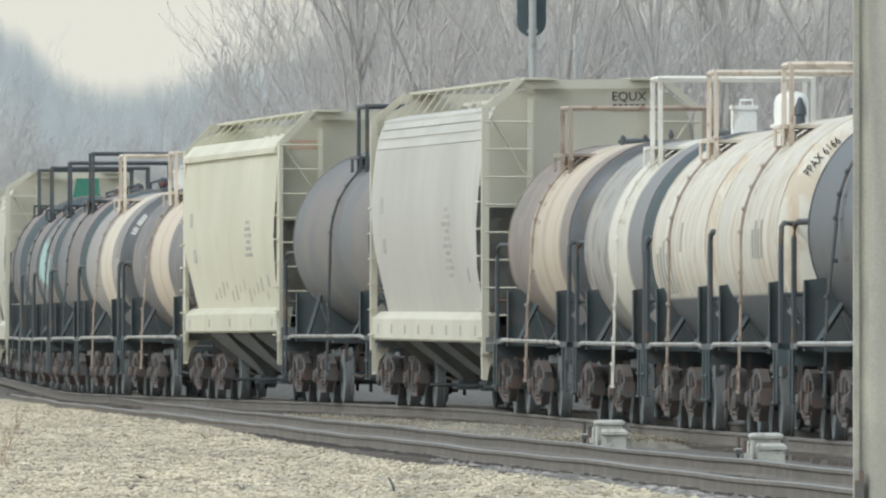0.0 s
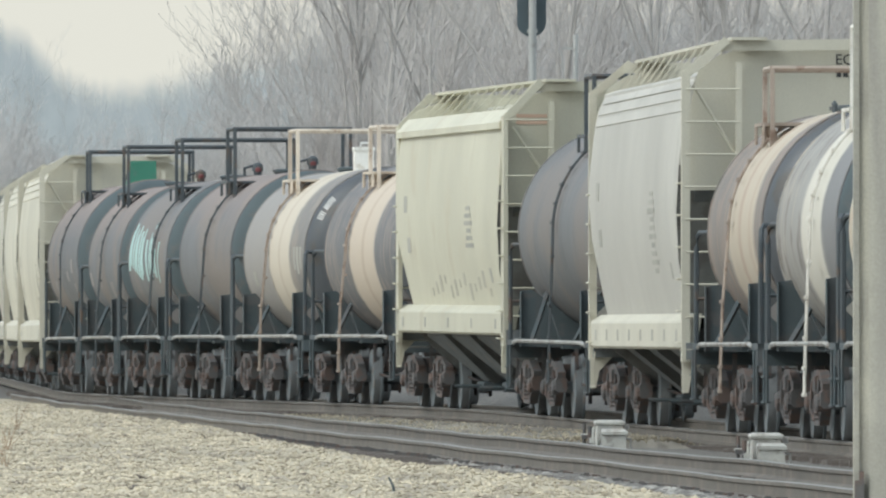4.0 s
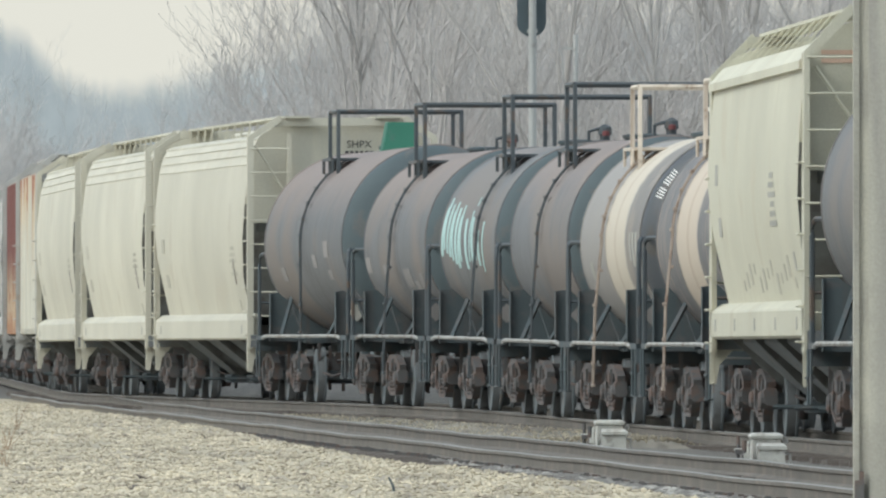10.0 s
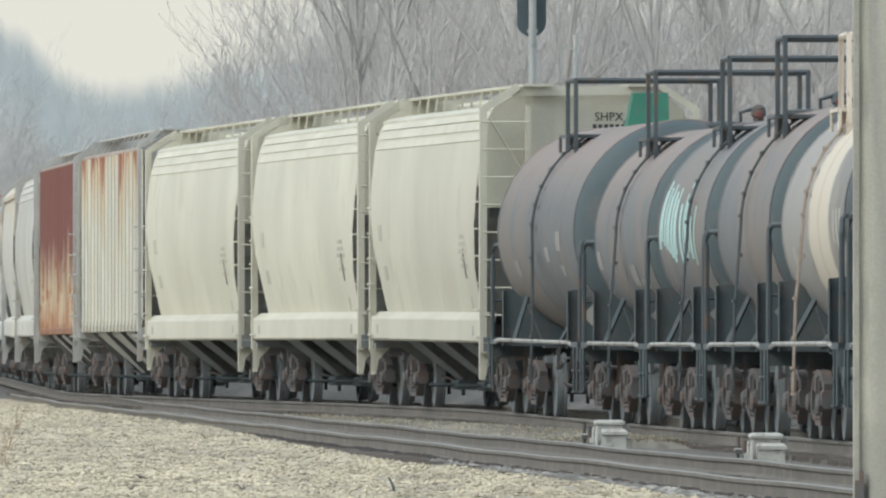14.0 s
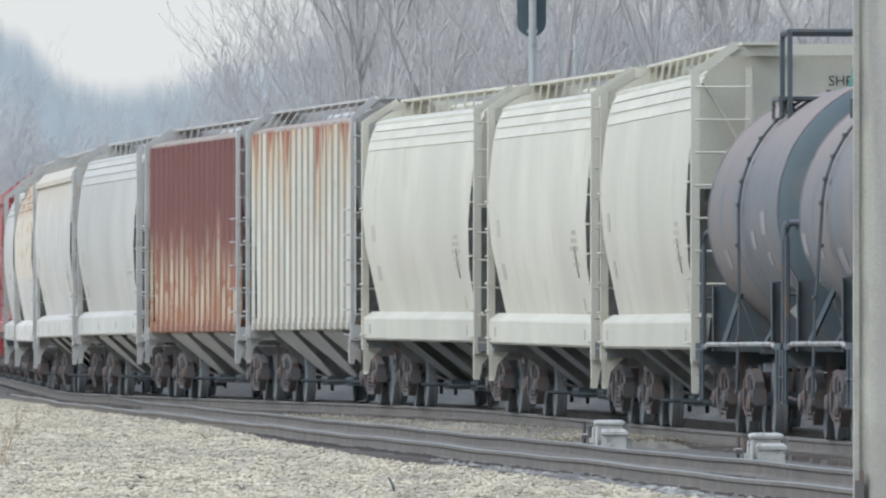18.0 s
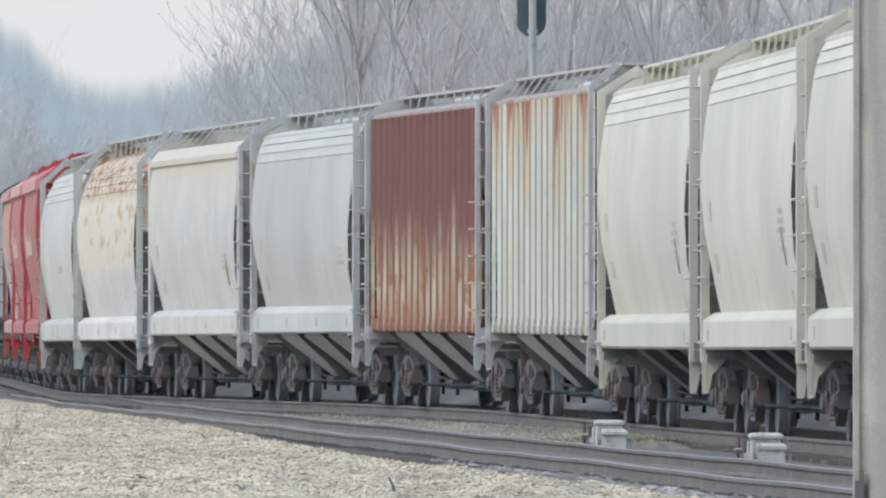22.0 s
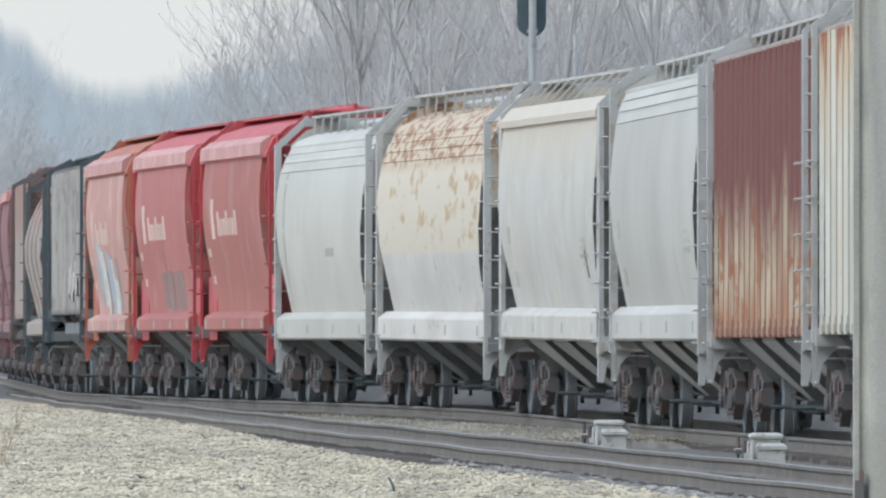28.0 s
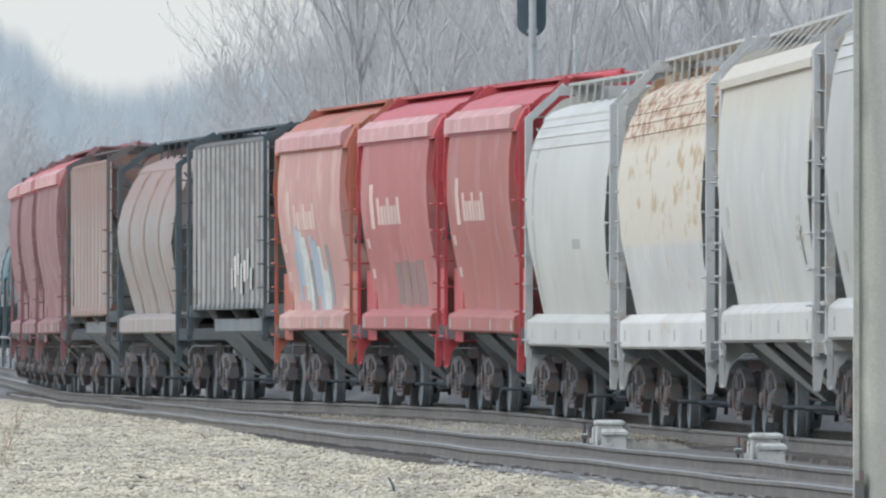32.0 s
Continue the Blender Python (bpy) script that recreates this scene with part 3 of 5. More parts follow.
def hopper(name, label, offset, length, m, style="curved", post=None, under=None, sill=(1.0, 1.38), top=4.63, bays=3, plate=0.0,
           bands=True, hood=0.0, posts=0, post_mat=None, ledge=0.0, ladder_top=4.1, roof_mat=None, sill_mat=None, marks=(), cut=2.9,
           comb=0.95, end_panel=None, slots=4, end_text=None, creases=0):
    """A covered hopper car, its nose towards +x, its base on the rails."""
    car = thing(name, label, "freight car", "freight cars of the train")
    post, under = post or m, under or M["pocket"]
    roof_mat, sill_mat = roof_mat or m, sill_mat or m
    h = length / 2
    prof = PROFILES[style]
    eave_z, eave_y = prof[-1]
    wing = style == "scurve"
    rt = top - 0.06 if wing else max(top - 0.36, eave_z + 0.16) if style == "hooded" or top > 4.7 else max(top - 0.22, eave_z + 0.16)
    key = (style, length, sill, top, bays, posts, cut, hood, ledge)
    zs = np.linspace(0, 1, 15)
    inset = 0.85 if wing else 0.1

    def section(x, zb):
        ring = []
        for s in (-1, 1):
            col = [(x, s * half_at(prof, z), z) for z in (zb + (eave_z - zb) * q for q in zs)]
            ring += col if s < 0 else col[::-1]
        return ring

    def body(bm):
        e = h - 0.35
        loft(bm, ([section(-e + 0.75, prof[0][0])] if wing else [section(-e, cut), section(-e + 0.3, cut - 0.5), section(-e + 0.85, prof[0][0])]) +
             [section(x, prof[0][0]) for x in np.linspace(-e + 2.2, e - 2.2, 9)] +
             ([section(e - 0.75, prof[0][0])] if wing else [section(e - 1.15, prof[0][0]), section(e - 0.85, 2.05), section(e - 0.35, cut - 0.25), section(e, cut + 0.3)]))
    bod = part("body", body, m, car, smooth=40, key=("body",) + key)
    # end-opening faces in darker paint: the opening's shade put into colour
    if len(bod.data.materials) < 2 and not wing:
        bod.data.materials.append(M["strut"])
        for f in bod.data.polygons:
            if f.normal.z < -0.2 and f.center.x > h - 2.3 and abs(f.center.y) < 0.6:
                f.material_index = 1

    def roof(bm):
        pts = [(eave_y + 0.015, eave_z - 0.02), (eave_y + 0.015, eave_z + 0.02), (eave_y - 0.1, eave_z + (rt - eave_z) * 0.4),
               (eave_y - 0.35, eave_z + (rt - eave_z) * 0.72), (0.7, rt - 0.03), (0.3, rt)]
        ring = [(-y, z) for y, z in pts] + [(y, z) for y, z in pts[::-1]]
        loft(bm, [[(x, y, z) for y, z in ring] for x in (-h + 0.3, h - 0.3)])
    part("roof", roof, roof_mat, car, smooth=40, key=("roof",) + key)
    if bands:
        for z in (eave_z - 0.4, eave_z - 0.25, eave_z - 0.11):
            def band(bm, z=z):
                for s in (-1, 1):
                    y = half_at(prof, z)
                    loft(bm, [[(x, s * (half_at(prof, z + 0.12) - 0.004), z + 0.12), (x, s * (y + 0.014), z), (x, s * (y - 0.01), z - 0.012)] for x in (-h + 0.6, h - 0.6)])
            part("stiffening_bead", band, m, car, key=("bead", z) + key)
    if hood:
        def hood_bm(bm):
            for s in (-1, 1):
                loft(bm, [[(x, s * (eave_y - 0.04), eave_z - 0.12), (x, s * (eave_y + hood), eave_z - 0.12), (x, s * (eave_y + hood), eave_z - 0.03),
                           (x, s * (eave_y - 0.1), eave_z + 0.16)] for x in (-h + 0.35, h - 0.35)])
        part("eave_plate", hood_bm, roof_mat if hood < 0.06 else m, car, key=("hood",) + key)
    if ledge:
        def ledge_bm(bm):
            for s in (-1, 1):
                loft(bm, [[(x, s * (eave_y - 0.05), eave_z + 0.02), (x, s * (eave_y + ledge), eave_z + 0.02), (x, s * (eave_y + ledge * 0.8), eave_z + 0.22),
                           (x, s * (eave_y - 0.12), eave_z + 0.34)] for x in (-h + 0.8, h - 0.8)])
        part("top_chord", ledge_bm, P["bleached"], car, "sun-bleached projecting top chord", key=("ledge",) + key)
    for s in (-1, 1):
        def sill_bm(bm, s=s):
            z0, z1 = sill
            lip = min(0.06, (z1 - z0) * 0.3)
            yo = 1.455 if posts else 1.53
            loft(bm, [[(x, s * 1.36, z0), (x, s * (yo - 0.03), z0), (x, s * yo, z0 + 0.03), (x, s * yo, z1 - lip), (x, s * (yo - 0.015), z1 - lip + 0.03),
                       (x, s * (half_at(prof, z1 + 0.05) + 0.012), z1 + 0.05), (x, s * 1.3, z1 + 0.05)] for x in (-h + inset, h - inset)])
        part("side_sill", sill_bm, sill_mat, car, key=("sill", s) + key)
    # outside posts of ribbed cars
    if posts:
        def rib(bm):
            z0, z1 = sill[0] + 0.01, eave_z - 0.02
            w, deep = (0.1, -0.018) if style == "high" else (0.11, -0.024)
            loft(bm, [[(-w - 0.07, 0.012, z), (-w, deep + 0.008, z), (-w * 0.4, deep, z), (w * 0.4, deep, z), (w, deep + 0.008, z), (w + 0.07, 0.012, z)] for z in (z0, z1)])
        for s in (-1, 1):
            for i in range(posts):
                x = -h + 0.35 + (length - 0.7) * i / (posts - 1)
                at(part("side_post", rib, post_mat or m, bod, key=("rib", sill, eave_z, style)), x, s * 1.44, 0, 0, 0, 0 if s < 0 else 180)
    # ends
    for e in (-1, 1):
        def end_wall(bm, e=e):
            x = e * (h - 0.33)
            y1, y0 = half_at(prof, cut) - 0.06, half_at(prof, eave_z) - 0.02
            arch = [(y, eave_z + (top - 0.07 - eave_z) * math.sqrt(max(1 - (y / (y0 + 0.01)) ** 2, 0)) ** 0.8) for y in np.linspace(y0, -y0, 13)]
            a = [(x, -y1, cut), (x, y1, cut), (x, half_at(prof, 3.4), 3.4)] + [(x, y, z) for y, z in arch] + [(x, -half_at(prof, 3.4), 3.4)]
            loft(bm, [a, [(p[0] + e * 0.04, p[1], p[2]) for p in a]])
        part("end_wall", end_wall, end_panel or m, car, key=("endwall", e) + key)

        def slope(bm, e=e):
            loft(bm, [[(e * (h - 0.4), -1.36, cut), (e * (h - 0.4), 1.36, cut), (e * (h - 0.46), 1.36, cut), (e * (h - 0.46), -1.36, cut)],
                      [(e * (h - 3.2), -1.3, 1.2), (e * (h - 3.2), 1.3, 1.2), (e * (h - 3.26), 1.3, 1.2), (e * (h - 3.26), -1.3, 1.2)]])
        # front and winged-car slopes use darker paint: the end recess's shade by colour
        part("slope_sheet", slope, under if e > 0 or wing else m, car, key=("slope", e) + key)
        for s in (-1, 1):
            def corner(bm, e=e, s=s):
                x = e * (h - 0.06)
                w = 0.14 + plate
                if style in ("straight", "high") or plate:
                    beam(bm, (x - e * plate * 0.5, s * 1.5, sill[0] - 0.15), (x - e * plate * 0.5, s * 1.5, eave_z + 0.05), 0.06, w)
                else:
                    w = (0.05, 0.05) if wing else (0.1, 0.16)
                    beam(bm, (x, s * 1.5, sill[0] - 0.15), (x, s * 1.5, eave_z + 0.05), *w)
                beam(bm, (x, s * 1.5, eave_z + 0.02), (x, s * (comb + 0.05), top - 0.03), 0.07, 0.1)
                zs0 = sill[0] - 0.1
                loft(bm, [[(xx, s * 1.535, zs0), (xx, s * 1.24, zs0), (xx, s * 1.42, zs0 - 0.2), (xx, s * 1.46, zs0 - 0.42), (xx, s * 1.535, zs0 - 0.42)]
                          for xx in (x - e * 0.1, x - e * 0.06)])
                tube(bm, [(x - e * 0.45, s * 1.5, sill[0] - 0.05), (x - e * 0.45, s * 1.5, sill[0] - 0.5), (x - e * 0.08, s * 1.5, sill[0] - 0.5)], 0.014, 5)
            part("corner_post", corner, post, car, key=("corner", e, s, plate, comb) + key)

            if wing:
                for z0, z1, nm in ((1.0, 2.05, "lower_side_plate"), (3.05, 4.3, "upper_side_plate")):
                    def plate_bm(bm, e=e, s=s, z0=z0, z1=z1):
                        x0, x1 = sorted((e * (h - 1.6), e * (h - 0.12)))
                        y0, y1 = sorted((s * 1.36, s * 1.38))
                        box(bm, x0, x1, y0, y1, z0, z1)
                    part(nm, plate_bm, post, car, key=(nm, e, s, length))

            def inner(bm, e=e, s=s):
                x = e * (h - 0.1)
                beam(bm, (x, s * 0.86, 1.1), (x, s * 0.86, top - 0.3), 0.07, 0.1)
            part("end_post", inner, post, car, key=("inner", e, s) + key)
            n = 9
            for i in range(n):
                z = 1.0 + (ladder_top - 1.0) * i / (n - 1)

                def rung(bm):
                    tube(bm, [(0, -0.32, 0), (0, 0.32, 0)], 0.013, 5)
                at(part("rung", rung, post, car, key="rung"), e * (h + 0.02), s * 1.18, z)
            if s < 0:
                for i in range(6):
                    z = 1.08 + 0.38 * i

                    def grab(bm):
                        tube(bm, [(-0.24, 0, 0), (-0.24, -0.05, 0), (0.24, -0.05, 0), (0.24, 0, 0)], 0.013, 5)
                    at(part("grab_iron", grab, post, car, key="grab"), e * (h - 0.3), -1.53, z)

        def frame_top(bm, e=e):
            x = e * (h - 0.1)
            beam(bm, (x, -comb - 0.15, top - 0.1), (x, comb + 0.15, top - 0.08), 0.06, 0.13)
        part("end_beam", frame_top, post, car, key=("etop", e, comb) + key)

        for s in (-1, 1):
            def brace(bm, e=e, s=s):
                x = e * (h - 0.14)
                tube(bm, [(x, s * 1.4, eave_z - 0.1), (x, s * 0.5, cut - 0.2)], 0.02, 5)
            part("end_brace", brace, post, car, key=("brace", e, s) + key)

        def platform(bm, e=e):
            x0, x1 = sorted((e * (h - 2.2), e * (h + 0.05)))
            box(bm, x0, x1, -0.35, 0.35, 0.78, 1.12)
            x0, x1 = sorted((e * (h - 0.25), e * (h + 0.03)))
            box(bm, x0, x1, -1.5, 1.5, sill[0] - 0.12, sill[0] + 0.08)
        part("end_sill", platform, under, car, key=("esill", e) + key)
        add_coupler(car, e * (h - 0.05), e)
        add_truck(car, e * (h - 1.75))
    # running boards and their brackets
    for s in (-1, 1):
        def board(bm, s=s):
            a, b = sorted((s * comb, s * (comb - 0.42)))
            box(bm, -h - 0.05, h + 0.05, a, b, top - 0.035, top)
        rb = part("running_board", board, post, car, key=("board", s, comb, length, top))
        k = 0 if style == "scurve" else int(length / 1.3)
        for i in range(k):
            def bracket(bm, s=s):
                if style != "hooded" and top < 4.7:
                    beam(bm, (0, s * (comb - 0.01), top - 0.02), (0, s * (comb + 0.03), max(top - 0.5, eave_z + 0.1)), 0.03, 0.022)
                    return
                beam(bm, (0, s * (comb - 0.01), top - 0.03), (0.0, s * (eave_y - 0.16), eave_z + (max(top - 0.36, eave_z + 0.16) - eave_z) * 0.5), 0.03, 0.022)
            at(part("bracket", bracket, post, rb, key=("bracket", s, comb, top, style)), -h + 0.5 + (length - 1) * i / (k - 1), 0, 0)

    def hatch(bm):
        lathe(bm, [(0, 0.36), (0.1, 0.36), (0.14, 0.3), (0.16, 0.1)], 14, "z")
        beam(bm, (-0.42, 0, 0.17), (0.42, 0, 0.17), 0.06, 0.04)
    for i in range(8):
        at(part("hatch_cover", hatch, post, car, key="hatch"), -h + 1.6 + (length - 3.2) * i / 7, 0, rt - 0.01)
    # hopper pockets below the sill
    span = (length - 5.2) / bays
    for i in range(bays):
        def bay(bm):
            w, zb = span / 2, min(max(1.05, sill[0] - 0.04), 1.15)
            loft(bm, [[(-w, -1.3, zb + 0.2), (w, -1.3, zb + 0.2), (w, 1.3, zb + 0.2), (-w, 1.3, zb + 0.2)],
                      [(-w, -1.3, zb), (w, -1.3, zb), (w, 1.3, zb), (-w, 1.3, zb)],
                      [(-0.4, -0.6, 0.42), (0.4, -0.6, 0.42), (0.4, 0.6, 0.42), (-0.4, 0.6, 0.42)]])
        b = at(part("hopper_bay", bay, under, car, key=("bay", round(span, 2), sill[0])), -h + 2.6 + span * (i + 0.5), 0, 0)

        def gate(bm):
            box(bm, -0.55, 0.55, -0.7, 0.7, 0.28, 0.42, 0.03)
            tube(bm, [(0.3, -1.1, 0.35), (0.3, 1.1, 0.35)], 0.03, 6)
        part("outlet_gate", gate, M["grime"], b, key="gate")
        for dx in (-0.5, 0.5):
            def strut(bm, dx=dx):
                zt = sill[0] + 0.02
                loft(bm, [[(x, -1.44, zt), (x, -1.16, zt), (x, -0.56, 0.44), (x, -0.68, 0.4)] for x in (dx * span - 0.03, dx * span + 0.03)])
            part("strut", strut, M["strut"], b, key=("strut", dx, round(span, 2), sill))

    def centre_sill(bm):
        box(bm, -h + 1.5, h - 1.5, -0.16, 0.16, 0.85, 1.15)
    part("centre_sill", centre_sill, under, car, key=("csill", length))
    # stencilled data as plain bars on the side sheet: (x from centre, z, length along, height, material)
    for k, (x, z, lx, lz, mm) in enumerate(marks):
        def mark(bm):
            rows = []
            for q in range(7):
                zz = z - lz / 2 + lz * q / 6
                y = -half_at(prof, zz) - (0.034 if posts else 0.006)
                rows.append([(x - lx / 2, y, zz), (x + lx / 2, y, zz), (x + lx / 2, y + 0.004, zz), (x - lx / 2, y + 0.004, zz)])
            loft(bm, rows)
        part("stencil", mark, mm, bod)
    if end_text:
        word, ty, tz, ts = end_text
        bm = lettering(word, ts)
        for v in bm.verts:
            v.co = (h - 0.283 + v.co.z, ty + v.co.x, tz + v.co.y)
        part("lettering", bm, M["markblack"], car, "black stencilled reporting mark")
        for k in range(6):
            def digit(bm, k=k):
                box_at(bm, (h - 0.284, ty - 0.24 + 0.08 * k + 0.04, tz - 0.1), (0.006, 0.055, 0.1))
            part("stencil", digit, M["markblack"], car, key=("digit", k, h, ty, tz))
    for k in range(creases):
        def crease(bm, k=k):
            x = -h + 1.6 + (length - 3.2) * (k + 0.5) / creases
            tube(bm, [(x, -half_at(prof, z) - 0.0, z) for z in np.linspace(prof[0][0], eave_z, 14)], 0.045, 6)
        part("side_rib", crease, m, bod, smooth=60)
    for k in range(slots):
        def slot(bm):
            box(bm, -0.1, 0.1, -0.006, 0.0, -0.09, 0.05)
        at(part("sill_slot", slot, M["marking"], car, key="slot"), -h + 1.2 + (length - 2.4) * k / max(slots - 1, 1), -1.53, (sill[0] + sill[1]) / 2)
    CARS.append((car, offset, h - 1.75))
    return car


def data_marks(h, ink, n=8, xf=0.42, z=2.9):
    """A column of stencilled data lines near the nose and a few near the tail, with sill marks."""
    out = [(h * xf, z - 0.105 * i, 0.6 + 0.3 * ((i * 7) % 3), 0.06, ink) for i in range(n)]
    out += [(-h * 0.78, z + 0.1, 0.5, 0.24, ink), (-h * 0.74, z - 0.5, 0.5, 0.22, ink), (h * 0.72, z - 0.95, 0.25, 0.2, ink)]
    return out


# ---------------------------------------------------------------- tank cars
def tank(name, label, offset, shell_length, m, r=1.4, zc=2.4, xp=0.0, rail=None, head=None, under=None, head_text="", ink=None,
         dome="valve", ptop=4.6, side_ladder=None, wide=0.97, plong=1.3):
    """A tank car, its nose towards +x, its base on the rails. xp: where its top platform stands."""
    car = thing(name, label, "tank car", "freight cars of the train")
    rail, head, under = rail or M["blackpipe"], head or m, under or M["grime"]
    length = shell_length + 2.2
    h = length / 2
    tl = h - 0.6
    hd = 0.5
    key = (length, r, zc)

    def shell(bm):
        lathe(bm, [(-tl + hd, r)] + [(x, r) for x in np.linspace(-tl + hd, tl - hd, 5)[1:-1]] + [(tl - hd, r)], 56, "x", (0, 0, zc))
    sh = part("tank_shell", shell, m, car, smooth=40, key=("shell",) + key)
    for e in (-1, 1):
        def cap(bm, e=e):
            prof = [(e * (tl - hd + hd * math.sin(a)), r * math.cos(a) * 0.999 + 0.0005) for a in np.linspace(0, 1.54, 12)]
            lathe(bm, prof, 56, "x", (0, 0, zc))
        part("tank_head", cap, head, car, smooth=50, key=("cap", e) + key)

        def weld(bm, e=e):
            pts = [(e * (tl - hd), (r + 0.004) * math.cos(a), zc + (r + 0.004) * math.sin(a)) for a in np.linspace(0, 2 * math.pi, 49)]
            tube(bm, pts, 0.014, 4, False)
        part("weld_seam", weld, m, sh, key=("weld", e) + key)

        def end_plat(bm, e=e):
            x0, x1 = sorted((e * (h - 1.3), e * h))
            box(bm, x0, x1, -1.5, 1.5, 1.0, 1.07)
            x0, x1 = sorted((e * (h - 0.12), e * h))
            box(bm, x0, x1, -1.5, 1.5, 0.82, 1.07)
        part("end_platform", end_plat, under, car, key=("eplat", e, length))

        def saddle(bm, e=e):
            x = e * (h - 2.0)
            a = [math.pi * (1.2 + 0.6 * k / 10) for k in range(11)]
            loft(bm, [[(xx, (r + 0.01) * math.cos(q), zc + (r + 0.01) * math.sin(q)) for q in a] + [(xx, 0.9, 0.95), (xx, -0.9, 0.95)] for xx in (x - 0.3, x + 0.3)])
            for s in (-1, 1):
                loft(bm, [[(xx, s * 0.8, 0.97), (xx, s * 1.46, 0.98), (xx, s * 1.46, 1.74), (xx, s * min(1.34, r * 0.93), 1.76), (xx, s * r * 0.6, zc - r * 0.78)]
                          for xx in (x - 0.02, x + 0.02)])
                box(bm, x - 0.07, x + 0.07, *sorted((s * 1.46, s * 1.475)), 0.98, 1.74)
        part("saddle", saddle, under, car, key=("saddle", e) + key)
        if e > 0:
            def placard(bm):
                x = h - 1.95
                loft(bm, [[(x + dx, -1.28, 1.42), (x + dx, -1.14, 1.56), (x + dx, -1.0, 1.42), (x + dx, -1.14, 1.28)] for dx in (0.0, 0.01)])
            part("placard", placard, M["marking"] if r > 1.4 else M["patch"], car, "faded square placard on the bolster", key=("placard", length))
        for s in (-1, 1):
            def bearer(bm, e=e, s=s):
                x = e * (h - 3.5)
                beam(bm, (x, s * 0.3, 1.03), (x, s * 1.46, 1.03), 0.08, 0.06)
                beam(bm, (x, s * 1.44, 1.04), (x + e * 0.9, s * (r * 0.8), zc - r * 0.57), 0.05, 0.05)
            part("cross_bearer", bearer, under, car, key=("bearer", e, s) + key)

        def stub(bm, e=e):
            x0, x1 = sorted((e * (h - 3.2), e * (h + 0.02)))
            box(bm, x0, x1, -0.3, 0.3, 0.8, 1.12)
        part("stub_sill", stub, under, car, key=("stub", e, length))
        for s in (-1, 1):
            def hoop(bm, e=e, s=s):
                x = e * (h - 0.1)
                x2 = e * (h - 1.15)
                tube(bm, [(x, s * 1.46, 0.95), (x, s * 1.46, 2.2), (x - e * 0.05, s * 1.45, 2.34), (x - e * 0.15, s * 1.42, 2.38), (x2 + e * 0.1, s * 1.25, 2.38),
                          (x2, s * 1.22, 2.3)], 0.03, 6)
                tube(bm, [(x, s * 1.46, 1.6), (x, s * 0.95, 1.6)], 0.02, 5)
                tube(bm, [(x, s * 0.95, 1.05), (x, s * 0.95, 2.3), (x, s * 1.05, 2.38), (x, s * 1.4, 2.38)], 0.025, 6)
            part("end_handrail", hoop, rail if rail is M["blackpipe"] else M["blackpipe"], car, key=("hoop", e, s, length))

            def step(bm, e=e, s=s):
                x = e * (h - 0.35)
                for dx in (-0.24, 0.24):
                    tube(bm, [(x + dx, s * 1.5, 1.0), (x + dx, s * 1.5, 0.42)], 0.02, 5)
                for z in (0.42, 0.7):
                    beam(bm, (x - 0.24, s * 1.5, z), (x + 0.24, s * 1.5, z), 0.08, 0.02)
            part("corner_step", step, under, car, key=("step", e, s, length))
        add_coupler(car, e * (h - 0.05), e)
        add_truck(car, e * (h - 2.0))
    for s in (-1, 1):
        def side_rail(bm, s=s):
            tube(bm, [(-h + 1.0, s * 1.49, 1.03), (-h + 1.6, s * 1.5, 1.06), (h - 1.6, s * 1.5, 1.06), (h - 1.0, s * 1.49, 1.03)], 0.029, 6)
        part("side_handrail", side_rail, M["greypipe"], car, "pale grey pipe handrail along the side", key=("srail", s) + key)
    # side ladder, bent round the shell from the platform down
    for s in (-1, 1):
        lm = side_ladder or rail

        def rails(bm, s=s):
            for dx in (-0.11, 0.11):
                q = [math.pi / 2 - s * a for a in np.linspace(0.55, 1.57, 12)]
                pts = [(xp + dx, (r + 0.05) * math.cos(a), zc + (r + 0.05) * math.sin(a)) for a in q]
                pts.append((xp + dx, s * 1.5, 1.5))
                pts.append((xp + dx, s * 1.53, 0.5))
                tube(bm, pts, 0.012, 5)
        ld = part("ladder", rails, lm, car, key=("ladder", s, xp) + key)
        spots = [((r + 0.06) * math.cos(math.pi / 2 - s * a), zc + (r + 0.06) * math.sin(math.pi / 2 - s * a)) for a in np.linspace(0.62, 1.5, 6)]
        spots += [(s * (r + 0.06), zc - 0.35), (s * 1.51, 1.55), (s * 1.52, 1.12), (s * 1.53, 0.8), (s * 1.53, 0.52)]
        for y, z in spots:
            def rung(bm):
                tube(bm, [(-0.15, 0, 0), (0.15, 0, 0)], 0.02, 5)
                for dx in (-0.12, 0.12):
                    box_at(bm, (dx, 0, 0), (0.04, 0.04, 0.04))
            at(part("rung", rung, lm, ld, key="tankrung"), xp, y, z)
    # top platform: floor, four double posts, top rails
    pf = zc + r + 0.02
    zl = zc + math.sqrt(max(r * r - wide * wide, 0.01))

    for s in (-1, 1):
        def floor(bm, s=s):
            a, b = sorted((s * 0.55, s * (wide + 0.12)))
            box(bm, xp - plong / 2, xp + plong / 2, a, b, pf - 0.2, pf - 0.16)
            for dx in (-0.4, 0.0, 0.4):
                beam(bm, (xp + dx, s * wide, pf - 0.18), (xp + dx, s * wide * 0.92, zl), 0.06, 0.05)
        part("platform", floor, rail, car, key=("pfloor", s, xp, wide, plong) + key)
